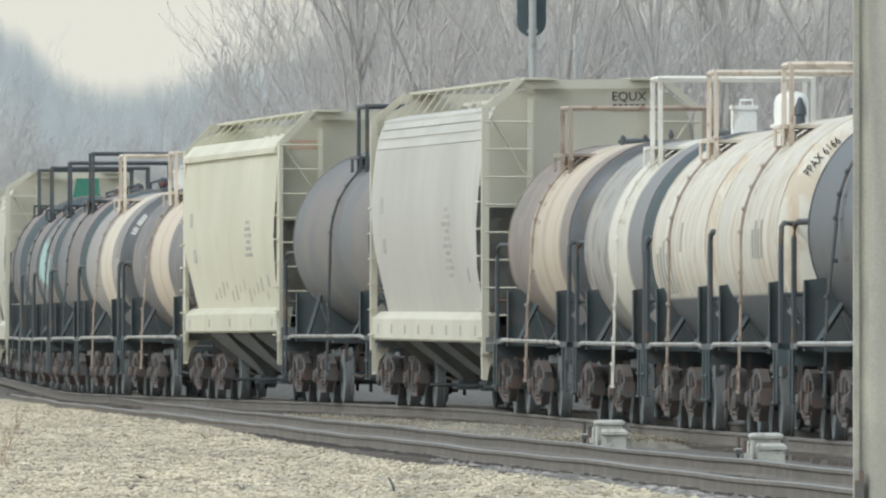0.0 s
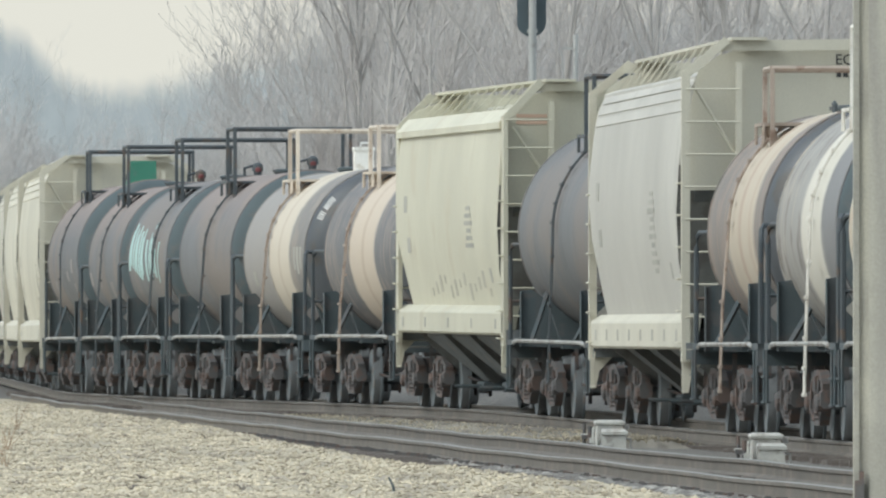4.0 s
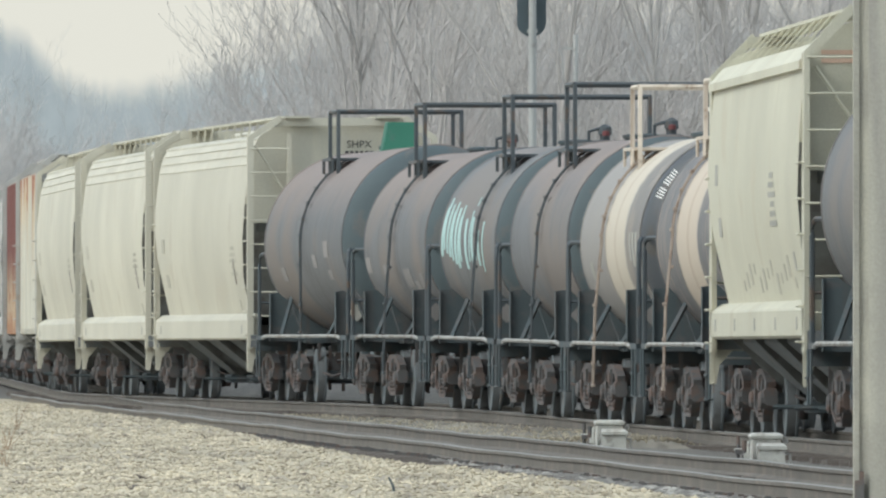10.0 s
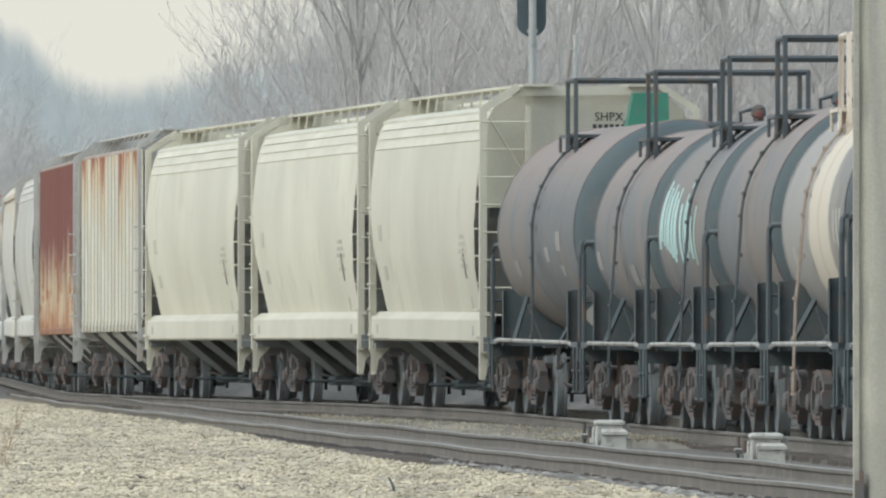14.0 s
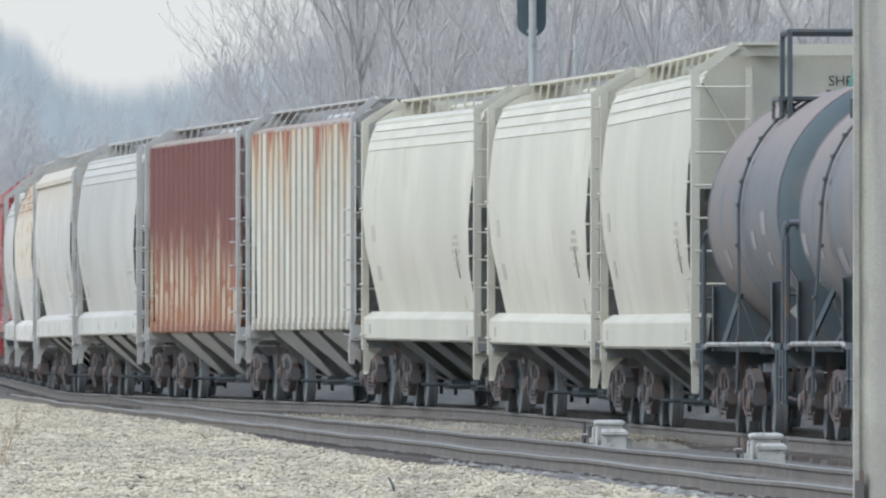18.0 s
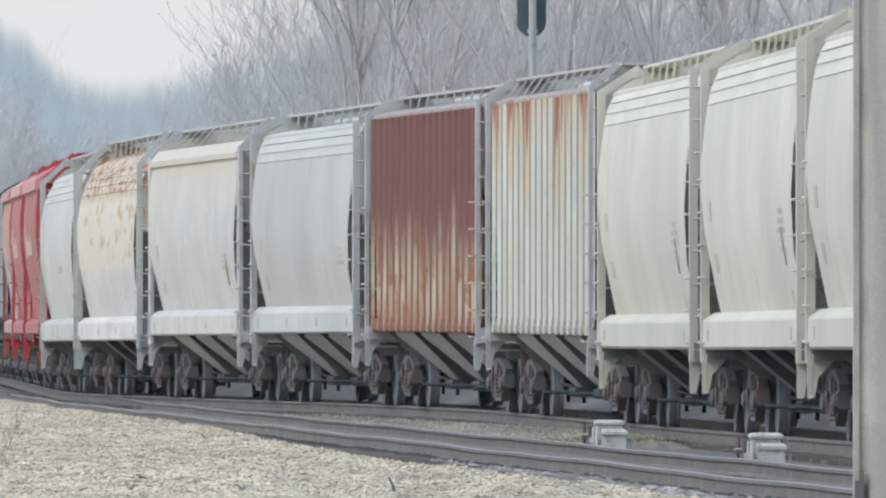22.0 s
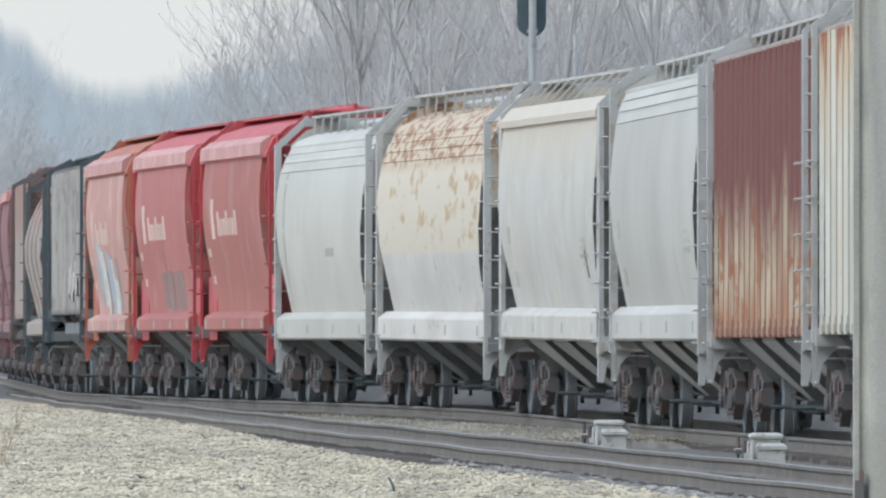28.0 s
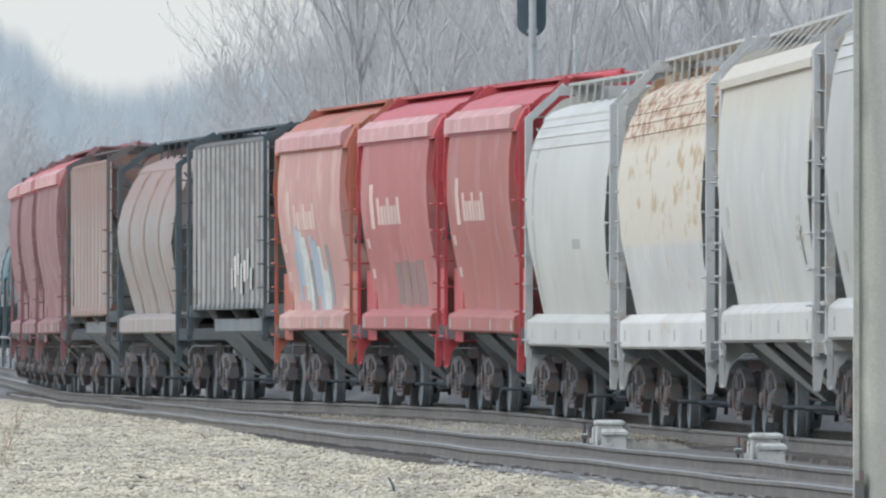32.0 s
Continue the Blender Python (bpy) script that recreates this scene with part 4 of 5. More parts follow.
    for s in (-1, 1):
        for e in (-1, 1):
            def post_bm(bm, s=s, e=e):
                x = xp + e * plong / 2
                for dx in (-0.05, 0.05):
                    beam(bm, (x + dx * e, s * wide + 0.0, zl - 0.02), (x + dx * e, s * wide, ptop), 0.05, 0.05)
                    tube(bm, [(x + dx * 2.4 * e, s * (wide + 0.1), pf - 0.18), (x + dx * 2.4 * e, s * (wide + 0.1), pf - 0.4)], 0.013, 5)
            part("platform_post", post_bm, rail, car, key=("ppost", s, e, xp, wide, ptop, plong) + key)

    def top_rail(bm):
        a = [(xp - plong / 2, -wide), (xp + plong / 2, -wide), (xp + plong / 2, wide), (xp - plong / 2, wide)]
        for i in range(4):
            p, q = a[i], a[(i + 1) % 4]
            tube(bm, [(p[0], p[1], ptop), (q[0], q[1], ptop)], 0.035, 6)
    part("platform_rail", top_rail, rail, car, key=("prail", xp, wide, ptop, plong) + key)

    def manway(bm):
        lathe(bm, [(pf - 0.15, 0.24), (pf - 0.02, 0.24), (pf - 0.01, 0.27), (pf + 0.03, 0.27), (pf + 0.05, 0.16)], 18, "z", (xp, 0, 0))
    part("manway", manway, under if dome != "white" else M["white"], car, smooth=40, key=("manway", xp) + key)
    if dome == "valve":
        def valve(bm):
            lathe(bm, [(pf - 0.05, 0.16), (pf + 0.03, 0.16), (pf + 0.04, 0.07), (pf + 0.1, 0.07), (pf + 0.12, 0.1), (pf + 0.22, 0.09), (pf + 0.26, 0.03)], 12, "z", (xp + 0.5, 0.35, 0))
            box_at(bm, (xp + 0.5, 0.12, pf - 0.02), (0.3, 0.34, 0.1))
            tube(bm, [(xp + 0.5, 0.12, pf), (xp + 0.5, 0.12, pf + 0.16), (xp + 0.5, 0.26, pf + 0.2)], 0.025, 5)
        body = part("valve", valve, M["blackpipe"], car, key=("valve", xp) + key)

        def bonnet(bm):
            lathe(bm, [(pf + 0.1, 0.02), (pf + 0.1, 0.05), (pf + 0.16, 0.05), (pf + 0.17, 0.02)], 12, "z", (xp + 0.62, 0.35, 0))
        part("handwheel", bonnet, M["redvalve"], body, "faded red valve handwheel", key=("bonnet", xp) + key)
    if dome == "points":
        for y, hh in ((-0.25, 0.09), (0.05, 0.1), (0.4, 0.17)):
            def nozzle(bm, y=y, hh=hh):
                lathe(bm, [(pf - 0.1, 0.035), (pf + hh * 0.4, 0.03), (pf + hh * 0.45, 0.04), (pf + hh * 0.75, 0.03), (pf + hh, 0.01)], 12, "z", (xp + 0.6, y, 0))
            part("relief_valve", nozzle, M["blackpipe"], car, smooth=40)
    if dome == "green":
        def hous(bm):
            loft(bm, [[(xp + 0.3, -0.3, pf - 0.1), (xp + 0.3, 0.28, pf - 0.1), (xp + 0.8, 0.28, pf - 0.1), (xp + 0.8, -0.3, pf - 0.1)],
                      [(xp + 0.34, -0.2, pf + 0.4), (xp + 0.34, 0.27, pf + 0.4), (xp + 0.76, 0.27, pf + 0.4), (xp + 0.76, -0.2, pf + 0.4)]])
        part("valve_housing", hous, M["green"], car, "green painted valve housing")
    if dome == "box":
        def wbox(bm):
            box(bm, xp + 0.7, xp + 1.05, -0.08, 0.22, pf - 0.05, pf + 0.34, 0.012)
            box(bm, xp + 0.68, xp + 1.07, -0.1, 0.24, pf + 0.3, pf + 0.355, 0.01)
            tube(bm, [(xp + 0.9, 0.02, pf + 0.35), (xp + 0.9, 0.02, pf + 0.42), (xp + 0.9, 0.18, pf + 0.42), (xp + 0.9, 0.18, pf + 0.35)], 0.015, 5)
        part("valve_housing", wbox, M["white"], car, "white boxed valve housing with a lifting handle")
    if dome == "white":
        def big(bm):
            lathe(bm, [(pf - 0.05, 0.21), (pf + 0.3, 0.21), (pf + 0.37, 0.18), (pf + 0.41, 0.12), (pf + 0.42, 0.04)], 24, "z", (xp + 0.5, -0.05, 0))
        part("dome_cover", big, M["white"], car, "tall white dome cover", smooth=50)

        def relief(bm):
            lathe(bm, [(pf - 0.1, 0.06), (pf + 0.12, 0.06), (pf + 0.14, 0.08), (pf + 0.22, 0.07), (pf + 0.34, 0.02)], 12, "z", (xp + 1.0, 0.02, 0))
        part("relief_valve", relief, M["blackpipe"], car, smooth=40)

    def reservoir(bm):
        lathe(bm, [(-0.5, 0.05), (-0.48, 0.16), (-0.4, 0.19), (0.4, 0.19), (0.48, 0.16), (0.5, 0.05)], 14, "y", (h - 1.0, 0.2, 1.35))
    part("air_reservoir", reservoir, under, car, smooth=40, key=("resv", length))

    def outlet(bm):
        lathe(bm, [(0.55, 0.12), (0.72, 0.12), (0.75, 0.22), (zc - r + 0.05, 0.24)], 14, "z")
        lathe(bm, [(-0.05, 0.18), (0.05, 0.18)], 12, "y", (0.1, -0.5, 0.75))
    part("bottom_outlet", outlet, under, car, key=("outlet",) + key)

    def brake(bm):
        x = -h + 0.25
        for k in range(12):
            a, b = k * 0.5236, (k + 1) * 0.5236
            tube(bm, [(x, 0.7 + 0.26 * math.cos(a), 1.75 + 0.26 * math.sin(a)), (x, 0.7 + 0.26 * math.cos(b), 1.75 + 0.26 * math.sin(b))], 0.018, 5)
        for k in range(3):
            tube(bm, [(x, 0.7, 1.75), (x, 0.7 + 0.26 * math.cos(k * 2.09), 1.75 + 0.26 * math.sin(k * 2.09))], 0.014, 4)
        beam(bm, (x + 0.08, 0.7, 1.05), (x + 0.08, 0.7, 1.85), 0.16, 0.1)
    part("hand_brake", brake, under, car, key=("brake", length))
    if head_text:
        bm = lettering(head_text, 0.118)
        for v in bm.verts:
            u, w, ex = v.co.x, v.co.y, v.co.z
            rho = 1.29 + w
            a = radians(137) - u / 1.35
            dx = hd * math.sqrt(max(1 - (rho / r) ** 2, 0))
            v.co = (tl - hd + dx + 0.012 + ex, -rho * math.cos(a) * -1, zc + rho * math.sin(a))
        part("lettering", bm, ink or M["markblack"], car, "stencilled reporting mark on the tank head")
    CARS.append((car, offset, h - 2.0))
    return sh


def head_bars(car, r, zc, shell_length, a0, a1, rho, n, ink, name="stencil"):
    """Unreadable lettering on a tank head: small bars along an arc, angles in degrees from the far side."""
    tl = shell_length / 2 + 0.5
    for k in range(n):
        if k == 4:
            continue

        def bar(bm, k=k):
            q = radians(a0 + (a1 - a0) * (k + 0.5) / n)
            w = radians(abs(a1 - a0)) / n * 0.22
            ring = []
            for rr, qq in ((rho, q - w), (rho, q + w), (rho + 0.085, q + w), (rho + 0.085, q - w)):
                ring.append((tl - 0.5 + 0.5 * math.sqrt(max(1 - (rr / r) ** 2, 0)) + 0.012, rr * math.cos(qq), zc + rr * math.sin(qq)))
            loft(bm, [ring, [(p[0] - 0.006, p[1], p[2]) for p in ring]])
        part(name, bar, ink, car)


def shell_bars(shell, r, zc, bars, ink, name="graffiti"):
    """Strokes of paint on the near side of a tank shell: (x, slant, width, low angle, high angle) in metres and degrees from straight down."""
    for x, slant, w, a0, a1 in bars:
        def stroke(bm):
            rows = []
            for k in range(9):
                f = k / 8
                a = radians(a0 + (a1 - a0) * f)
                y, z = -(r + 0.006) * math.sin(a), zc - (r + 0.006) * math.cos(a)
                y2, z2 = -(r + 0.001) * math.sin(a), zc - (r + 0.001) * math.cos(a)
                xx = x + slant * f
                rows.append([(xx - w / 2, y, z), (xx + w / 2, y, z), (xx + w / 2, y2, z2), (xx - w / 2, y2, z2)])
            loft(bm, rows)
        part(name, stroke, ink, shell)


CARS = []
# paints
P = {}
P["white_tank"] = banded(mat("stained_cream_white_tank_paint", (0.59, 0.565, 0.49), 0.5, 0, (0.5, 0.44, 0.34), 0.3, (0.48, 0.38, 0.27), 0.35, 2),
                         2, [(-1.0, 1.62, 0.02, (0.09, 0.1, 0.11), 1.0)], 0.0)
P["rust_tank"] = banded(mat("brown_grey_tank_paint", (0.19, 0.17, 0.155), 0.6, 0, (0.25, 0.2, 0.17), 0.4, (0.3, 0.22, 0.16), 0.25, 2),
                        0, [(-1.3, 3.3, 0.25, (0.51, 0.445, 0.35), 0.92), (0.6, 1.1, 0.12, (0.36, 0.25, 0.18), 0.6), (2.4, 2.8, 0.15, (0.4, 0.3, 0.22), 0.5)], 0.3, (0.6, 3.0, 0.3))
P["gatx"] = banded(mat("grey_tank_paint", (0.2, 0.19, 0.18), 0.6, 0, (0.26, 0.23, 0.2), 0.4, (0.3, 0.26, 0.22), 0.2, 2),
                   0, [(-0.9, 2.5, 0.2, (0.57, 0.51, 0.415), 0.92), (0.7, 1.0, 0.1, (0.4, 0.32, 0.24), 0.5), (-6.0, -0.9, 0.2, (0.29, 0.275, 0.26), 0.8)], 0.2, (0.6, 3.0, 0.3))
P["gatx2"] = banded(mat("dark_grey_tank_paint", (0.13, 0.13, 0.135), 0.6, 0, (0.2, 0.18, 0.17), 0.4, (0.3, 0.24, 0.2), 0.2, 2),
                    0, [(-1.7, 2.2, 0.2, (0.55, 0.47, 0.375), 0.92), (0.2, 0.6, 0.1, (0.38, 0.29, 0.21), 0.5)], 0.2, (0.6, 3.0, 0.3))
P["dark_tank"] = mat("weathered_dark_grey_tank_paint", (0.148, 0.152, 0.158), 0.6, 0, (0.185, 0.165, 0.152), 0.5, (0.12, 0.12, 0.125), 0.35, 0.8, squash=(0.5, 0.6, 0.6))
P["dark_tank2"] = banded(mat("dusty_charcoal_tank_paint", (0.15, 0.153, 0.16), 0.65, 0, (0.19, 0.165, 0.15), 0.5, (0.122, 0.122, 0.128), 0.35, 0.8, squash=(0.5, 0.6, 0.6)),
                         2, [(3.2, 6, 0.35, (0.25, 0.2, 0.178), 0.75)], 0.25, (0.5, 0.6, 0.5))
# tank heads set darker than their shells
P["grey_head"] = mat("slate_grey_tank_head", (0.075, 0.097, 0.106), 0.75, 0, (0.1, 0.105, 0.105), 0.3)
P["black"] = mat("semi_gloss_black_tank_paint", (0.075, 0.082, 0.092), 0.45, 0, (0.08, 0.075, 0.07), 0.35)
P["t3"] = banded(mat("grey_tank_paint_pale", (0.3, 0.29, 0.27), 0.55, 0, (0.2, 0.18, 0.16), 0.35, (0.4, 0.36, 0.3), 0.3, 2),
                 0, [(-0.9, 2.4, 0.2, (0.6, 0.57, 0.49), 0.95), (2.6, 9, 0.25, (0.17, 0.17, 0.175), 0.9)], 0.15, (0.6, 3.0, 0.3))
P["beige"] = mat("peeling_beige_rail_paint", (0.64, 0.57, 0.48), 0.6, 0, (0.36, 0.27, 0.2), 0.22, (0.42, 0.33, 0.25), 0.2, 6)
P["brownrail"] = mat("rusty_brown_rail_paint", (0.36, 0.3, 0.25), 0.65, 0, (0.24, 0.17, 0.13), 0.35, scale=6)
P["whiterail"] = mat("white_rail_paint", (0.7, 0.68, 0.62), 0.55, 0, (0.5, 0.45, 0.38), 0.3)
P["teal"] = mat("faded_teal_tank_paint", (0.13, 0.2, 0.21), 0.6, 0, (0.2, 0.22, 0.22), 0.4)
P["cream"] = mat("cream_hopper_paint", (0.54, 0.52, 0.41), 0.55, 0, (0.5, 0.465, 0.355), 0.3, (0.515, 0.49, 0.38), 0.12, 1.0)
P["cream2"] = mat("pale_cream_hopper_paint", (0.55, 0.525, 0.43), 0.55, 0, (0.52, 0.485, 0.39), 0.25, (0.535, 0.507, 0.41), 0.1, 1.0)
P["greywhite"] = mat("pale_grey_hopper_paint", (0.465, 0.45, 0.405), 0.55, 0, (0.455, 0.438, 0.392), 0.25, (0.448, 0.436, 0.4), 0.12, 1.0)
P["white"] = mat("off_white_hopper_paint", (0.465, 0.45, 0.4), 0.55, 0, (0.455, 0.44, 0.39), 0.2, (0.448, 0.438, 0.395), 0.1, 1.0)
# wall darker than its ribs: corrugation shading put into colour, besides real rust
P["rustcream"] = banded(mat("rust_streaked_shaded_cream_paint", (0.24, 0.23, 0.185), 0.7, 0, (0.26, 0.17, 0.1), 0.2, (0.28, 0.19, 0.11), 0.22, 2.5),
                        2, [(4.3, 6, 0.12, (0.4, 0.2, 0.09), 0.75), (4.6, 6, 0.08, (0.3, 0.1, 0.045), 0.7)], 1.6, (0.9, 0.0, 0.015))
P["rustred"] = banded(mat("deep_rust_on_cream_paint", (0.2, 0.085, 0.05), 0.75, 0, (0.16, 0.06, 0.035), 0.5, (0.16, 0.06, 0.035), 0.45, 2.5),
                      2, [(2.7, 9, 0.6, (0.09, 0.028, 0.025), 0.9)], 0.6, (1.6, 0.0, 0.03))
P["rib_cream"] = banded(mat("chalky_cream_rib_paint", (0.53, 0.515, 0.44), 0.65, 0, (0.5, 0.4, 0.27), 0.12, (0.52, 0.47, 0.36), 0.2, 2.5),
                        2, [(3.6, 9, 0.4, (0.5, 0.36, 0.2), 0.65), (4.35, 9, 0.12, (0.27, 0.085, 0.045), 0.95)], 5.0, (0.7, 0.0, 0.01))
P["rib_rust"] = banded(mat("rust_eaten_cream_rib_paint", (0.43, 0.345, 0.235), 0.75, 0, (0.3, 0.13, 0.06), 0.3, (0.3, 0.13, 0.06), 0.3, 2.5),
                       2, [(2.35, 9, 0.45, (0.14, 0.043, 0.037), 0.95), (0.3, 1.45, 0.2, (0.3, 0.12, 0.05), 0.7)], 1.3, (0.7, 0.0, 0.03))
P["streaked"] = banded(mat("pale_grey_streaked_paint", (0.5, 0.485, 0.445), 0.6, 0, (0.56, 0.54, 0.48), 0.25, (0.56, 0.46, 0.3), 0.15, 2),
                       2, [(3.45, 6, 0.3, (0.54, 0.49, 0.39), 0.6), (3.75, 6, 0.12, (0.46, 0.37, 0.26), 0.3)], 0.6, (0.8, 0.0, 0.03))
P["rustpatch"] = banded(mat("rust_blistered_yellowed_paint", (0.54, 0.52, 0.48), 0.7, 0, (0.47, 0.38, 0.28), 0.1, (0.52, 0.44, 0.33), 0.1, 3, squash=(0.35, 1, 1)),
                        2, [(2.28, 6, 0.04, (0.57, 0.51, 0.4), 0.8), (3.5, 6, 0.06, (0.48, 0.37, 0.25), 0.55)], 0.06, (4.0, 4.0, 2.0))
blisters(P["rustpatch"], 2.3, (0.42, 0.31, 0.18), 0.57, 3.5)
blisters(P["rustpatch"], 3.52, (0.29, 0.165, 0.09), 0.47)
P["red"] = mat("sun_faded_red_paint", (0.355, 0.118, 0.092), 0.6, 0, (0.36, 0.155, 0.135), 0.35, (0.3, 0.1, 0.085), 0.12, 1.0)
# red dulled and greyed for the far tail: haze in the base colour
P["hazedred"] = mat("hazed_dull_red_paint", (0.24, 0.12, 0.118), 0.7, 0, (0.28, 0.17, 0.165), 0.45, (0.2, 0.1, 0.095), 0.15, 1.5)
P["redpink"] = mat("bleached_pinkish_red_paint", (0.385, 0.125, 0.11), 0.6, 0, (0.42, 0.17, 0.15), 0.35, (0.34, 0.115, 0.11), 0.12, 1.0)
P["redpeach"] = mat("peach_faded_red_paint", (0.45, 0.25, 0.215), 0.65, 0, (0.52, 0.33, 0.27), 0.35, (0.4, 0.2, 0.14), 0.15, 1.0)
P["bleached"] = mat("sun_bleached_pink_paint", (0.48, 0.26, 0.24), 0.7, 0, (0.53, 0.34, 0.31), 0.4, scale=2)
P["redbright"] = mat("bright_red_frame_paint", (0.42, 0.06, 0.065), 0.5, 0, (0.4, 0.06, 0.05), 0.3, scale=2)
P["orangered"] = mat("rusty_orange_red_paint", (0.42, 0.13, 0.08), 0.6, 0, (0.3, 0.14, 0.08), 0.4, scale=2)
P["darkgrey"] = mat("weathered_dark_grey_hopper_paint", (0.1, 0.095, 0.09), 0.7, 0, (0.14, 0.12, 0.11), 0.4, (0.15, 0.13, 0.12), 0.2, 2)
P["greyrib"] = mat("pale_worn_rib_paint", (0.32, 0.305, 0.28), 0.7, 0, (0.22, 0.2, 0.18), 0.4, (0.25, 0.22, 0.2), 0.3, 2)
P["taupe"] = banded(mat("brown_stained_taupe_paint", (0.31, 0.28, 0.255), 0.65, 0, (0.32, 0.26, 0.22), 0.35, (0.27, 0.19, 0.155), 0.3, 2),
                    2, [(3.3, 6, 0.3, (0.26, 0.155, 0.125), 0.65)], 0.4, (2.0, 2.0, 0.1))
P["brownrib"] = mat("rust_brown_ribbed_paint", (0.24, 0.17, 0.14), 0.7, 0, (0.28, 0.16, 0.12), 0.4, (0.28, 0.15, 0.11), 0.4, 2)
P["rustroof"] = mat("rust_stained_roof_paint", (0.36, 0.31, 0.27), 0.75, 0, (0.3, 0.2, 0.15), 0.4, scale=2.5)
P["greyframe"] = mat("pale_grey_frame_paint", (0.45, 0.445, 0.42), 0.65, 0, (0.4, 0.36, 0.31), 0.3, scale=4)

# the train, front to rear; offsets in metres behind the first cream hopper's nose
PINK = mat("faded_white_lettering_paint", (0.57, 0.41, 0.35), 0.8)
SLASH = [(6.0, 2.12, 0.16, 0.42, M["truck"])]
G1, G2, G3 = M["marking"], M["markblack"], M["markwhite"]
tank("tank_car", "black tank car with a yellow reflector strip", -186.4, 10.4, P["black"], 1.36, 2.27, 0.0)


def reflector(bm):
    box(bm, 5.1, 5.13, -1.34, -1.27, 2.0, 2.32)


part("reflector", reflector, M["yellow"], CARS[-1][0], "yellow reflector strip")
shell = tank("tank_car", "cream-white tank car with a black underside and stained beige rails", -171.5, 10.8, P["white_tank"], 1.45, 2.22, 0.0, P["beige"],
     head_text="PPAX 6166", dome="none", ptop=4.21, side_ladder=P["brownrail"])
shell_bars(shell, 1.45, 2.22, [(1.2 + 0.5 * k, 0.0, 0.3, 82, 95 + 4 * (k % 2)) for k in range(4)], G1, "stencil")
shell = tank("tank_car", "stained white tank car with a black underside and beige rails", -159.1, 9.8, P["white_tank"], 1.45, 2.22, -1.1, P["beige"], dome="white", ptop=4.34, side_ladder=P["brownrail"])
shell_bars(shell, 1.45, 2.22, [(-4.2 + 0.6 * k, 0.1, 0.3, 68, 88 + 3 * (k % 3)) for k in range(5)] + [(0.3, 0, 0.3, 88, 102)], G1, "stencil")
head_bars(CARS[-1][0], 1.45, 2.22, 9.8, 166, 140, 1.28, 9, G1)
tank("tank_car", "grey tank car with a pale spill band and white rails", -146.55, 10.0, P["t3"], 1.42, 2.28, 1.4, P["whiterail"], dome="box", ptop=4.42, head=P["grey_head"])
tank("tank_car", "brown-stained dark tank car with rusty rails", -133.3, 9.86, P["rust_tank"], 1.38, 2.36, -0.3, P["brownrail"], ptop=4.22, head=P["black"], dome="points")
hopper("hopper_car", "pale grey curved-side covered hopper car, bars of faded stencils", -117.2, 17.4, P["greywhite"], sill_mat=P["cream2"], end_panel=P["cream2"], post=P["cream2"],
       marks=data_marks(8.5, G1, 10), top=4.72, end_text=("EQUX", 0.55, 4.4, 0.18), slots=8)
tank("tank_car", "plain dark grey tank car between two hopper cars", -101.3, 11.9, P["dark_tank"], 1.42, 2.55, 0.5, dome="none")
hopper("hopper_car", "cream covered hopper car with a hooded eave and scraped lower side", -85.6, 17.0, P["cream"], style="hooded", hood=0.08, bands=False, sill=(1.12, 1.48), top=4.66, plate=0.3, slots=5,
       marks=data_marks(8.3, G1, 6) + [(-3.5 + 0.75 * k, 1.72 + 0.06 * ((k * 5) % 4), 0.16 + 0.08 * (k % 3), 0.12 + 0.06 * (k % 3), M["scuff"]) for k in range(13)])


def red_note(bm, z):
    box(bm, 8.212, 8.218, -1.33, -0.9, z, z + 0.05)


for note_z in (4.04, 4.13):
    part("stencil", lambda bm: red_note(bm, note_z), M["reddecal"], CARS[-1][0], "faded red stencil line")
tank("tank_car", "dark tank car with beige spill band and peeling rails", -70.2, 11.0, P["gatx2"], 1.37, 2.35, -1.7, P["beige"], head=P["black"], dome="valve", ptop=4.26, side_ladder=P["brownrail"])
shell = tank("tank_car", "grey tank car with beige spill band and black head", -56.4, 10.2, P["gatx"], 1.37, 2.35, -0.8, P["beige"], head=P["black"], dome="box", ptop=4.36, side_ladder=P["brownrail"])
shell_bars(shell, 1.37, 2.35, [(3.4 + 0.5 * k, 0, 0.3, 80 - 3 * (k % 2), 95) for k in range(3)] + [(-3.5, 0, 0.5, 70, 80)], G1, "stencil")
head_bars(CARS[-1][0], 1.37, 2.35, 10.2, 155, 136, 1.23, 11, G3)
tank("tank_car", "weathered dark grey tank car with black platform rails", -44.5, 9.3, P["dark_tank2"], 1.38, 2.42, 0.3, head=P["grey_head"], ptop=4.53)
painted = tank("tank_car", "dark tank car with pale cyan spray-painted letters", -33.0, 8.7, P["dark_tank"], 1.38, 2.42, 1.9, head=P["grey_head"], ptop=4.47)
shell_bars(painted, 1.38, 2.42, [(-4.1 + 0.42 * k, (0.25, -0.1, 0.1)[k % 3], (0.34, 0.2, 0.28)[k % 3], 82 - 1.2 * k + (k * 5) % 6, 112 - 1.2 * k + (k * 7) % 10) for k in range(8)] +
           [(-0.3 + 0.5 * k, (-0.1, 0.15)[k % 2], (0.3, 0.16)[k % 2], 74 - 0.5 * k + (k * 5) % 8, 104 - 2 * k + (k * 7) % 9) for k in range(6)] + [(0.6, 0.1, 0.14, 112, 117)], M["cyan"])
shell = tank("tank_car", "dusty charcoal tank car with patched side", -21.8, 9.2, P["dark_tank2"], 1.38, 2.44, -0.2, head=P["grey_head"], ptop=4.51)
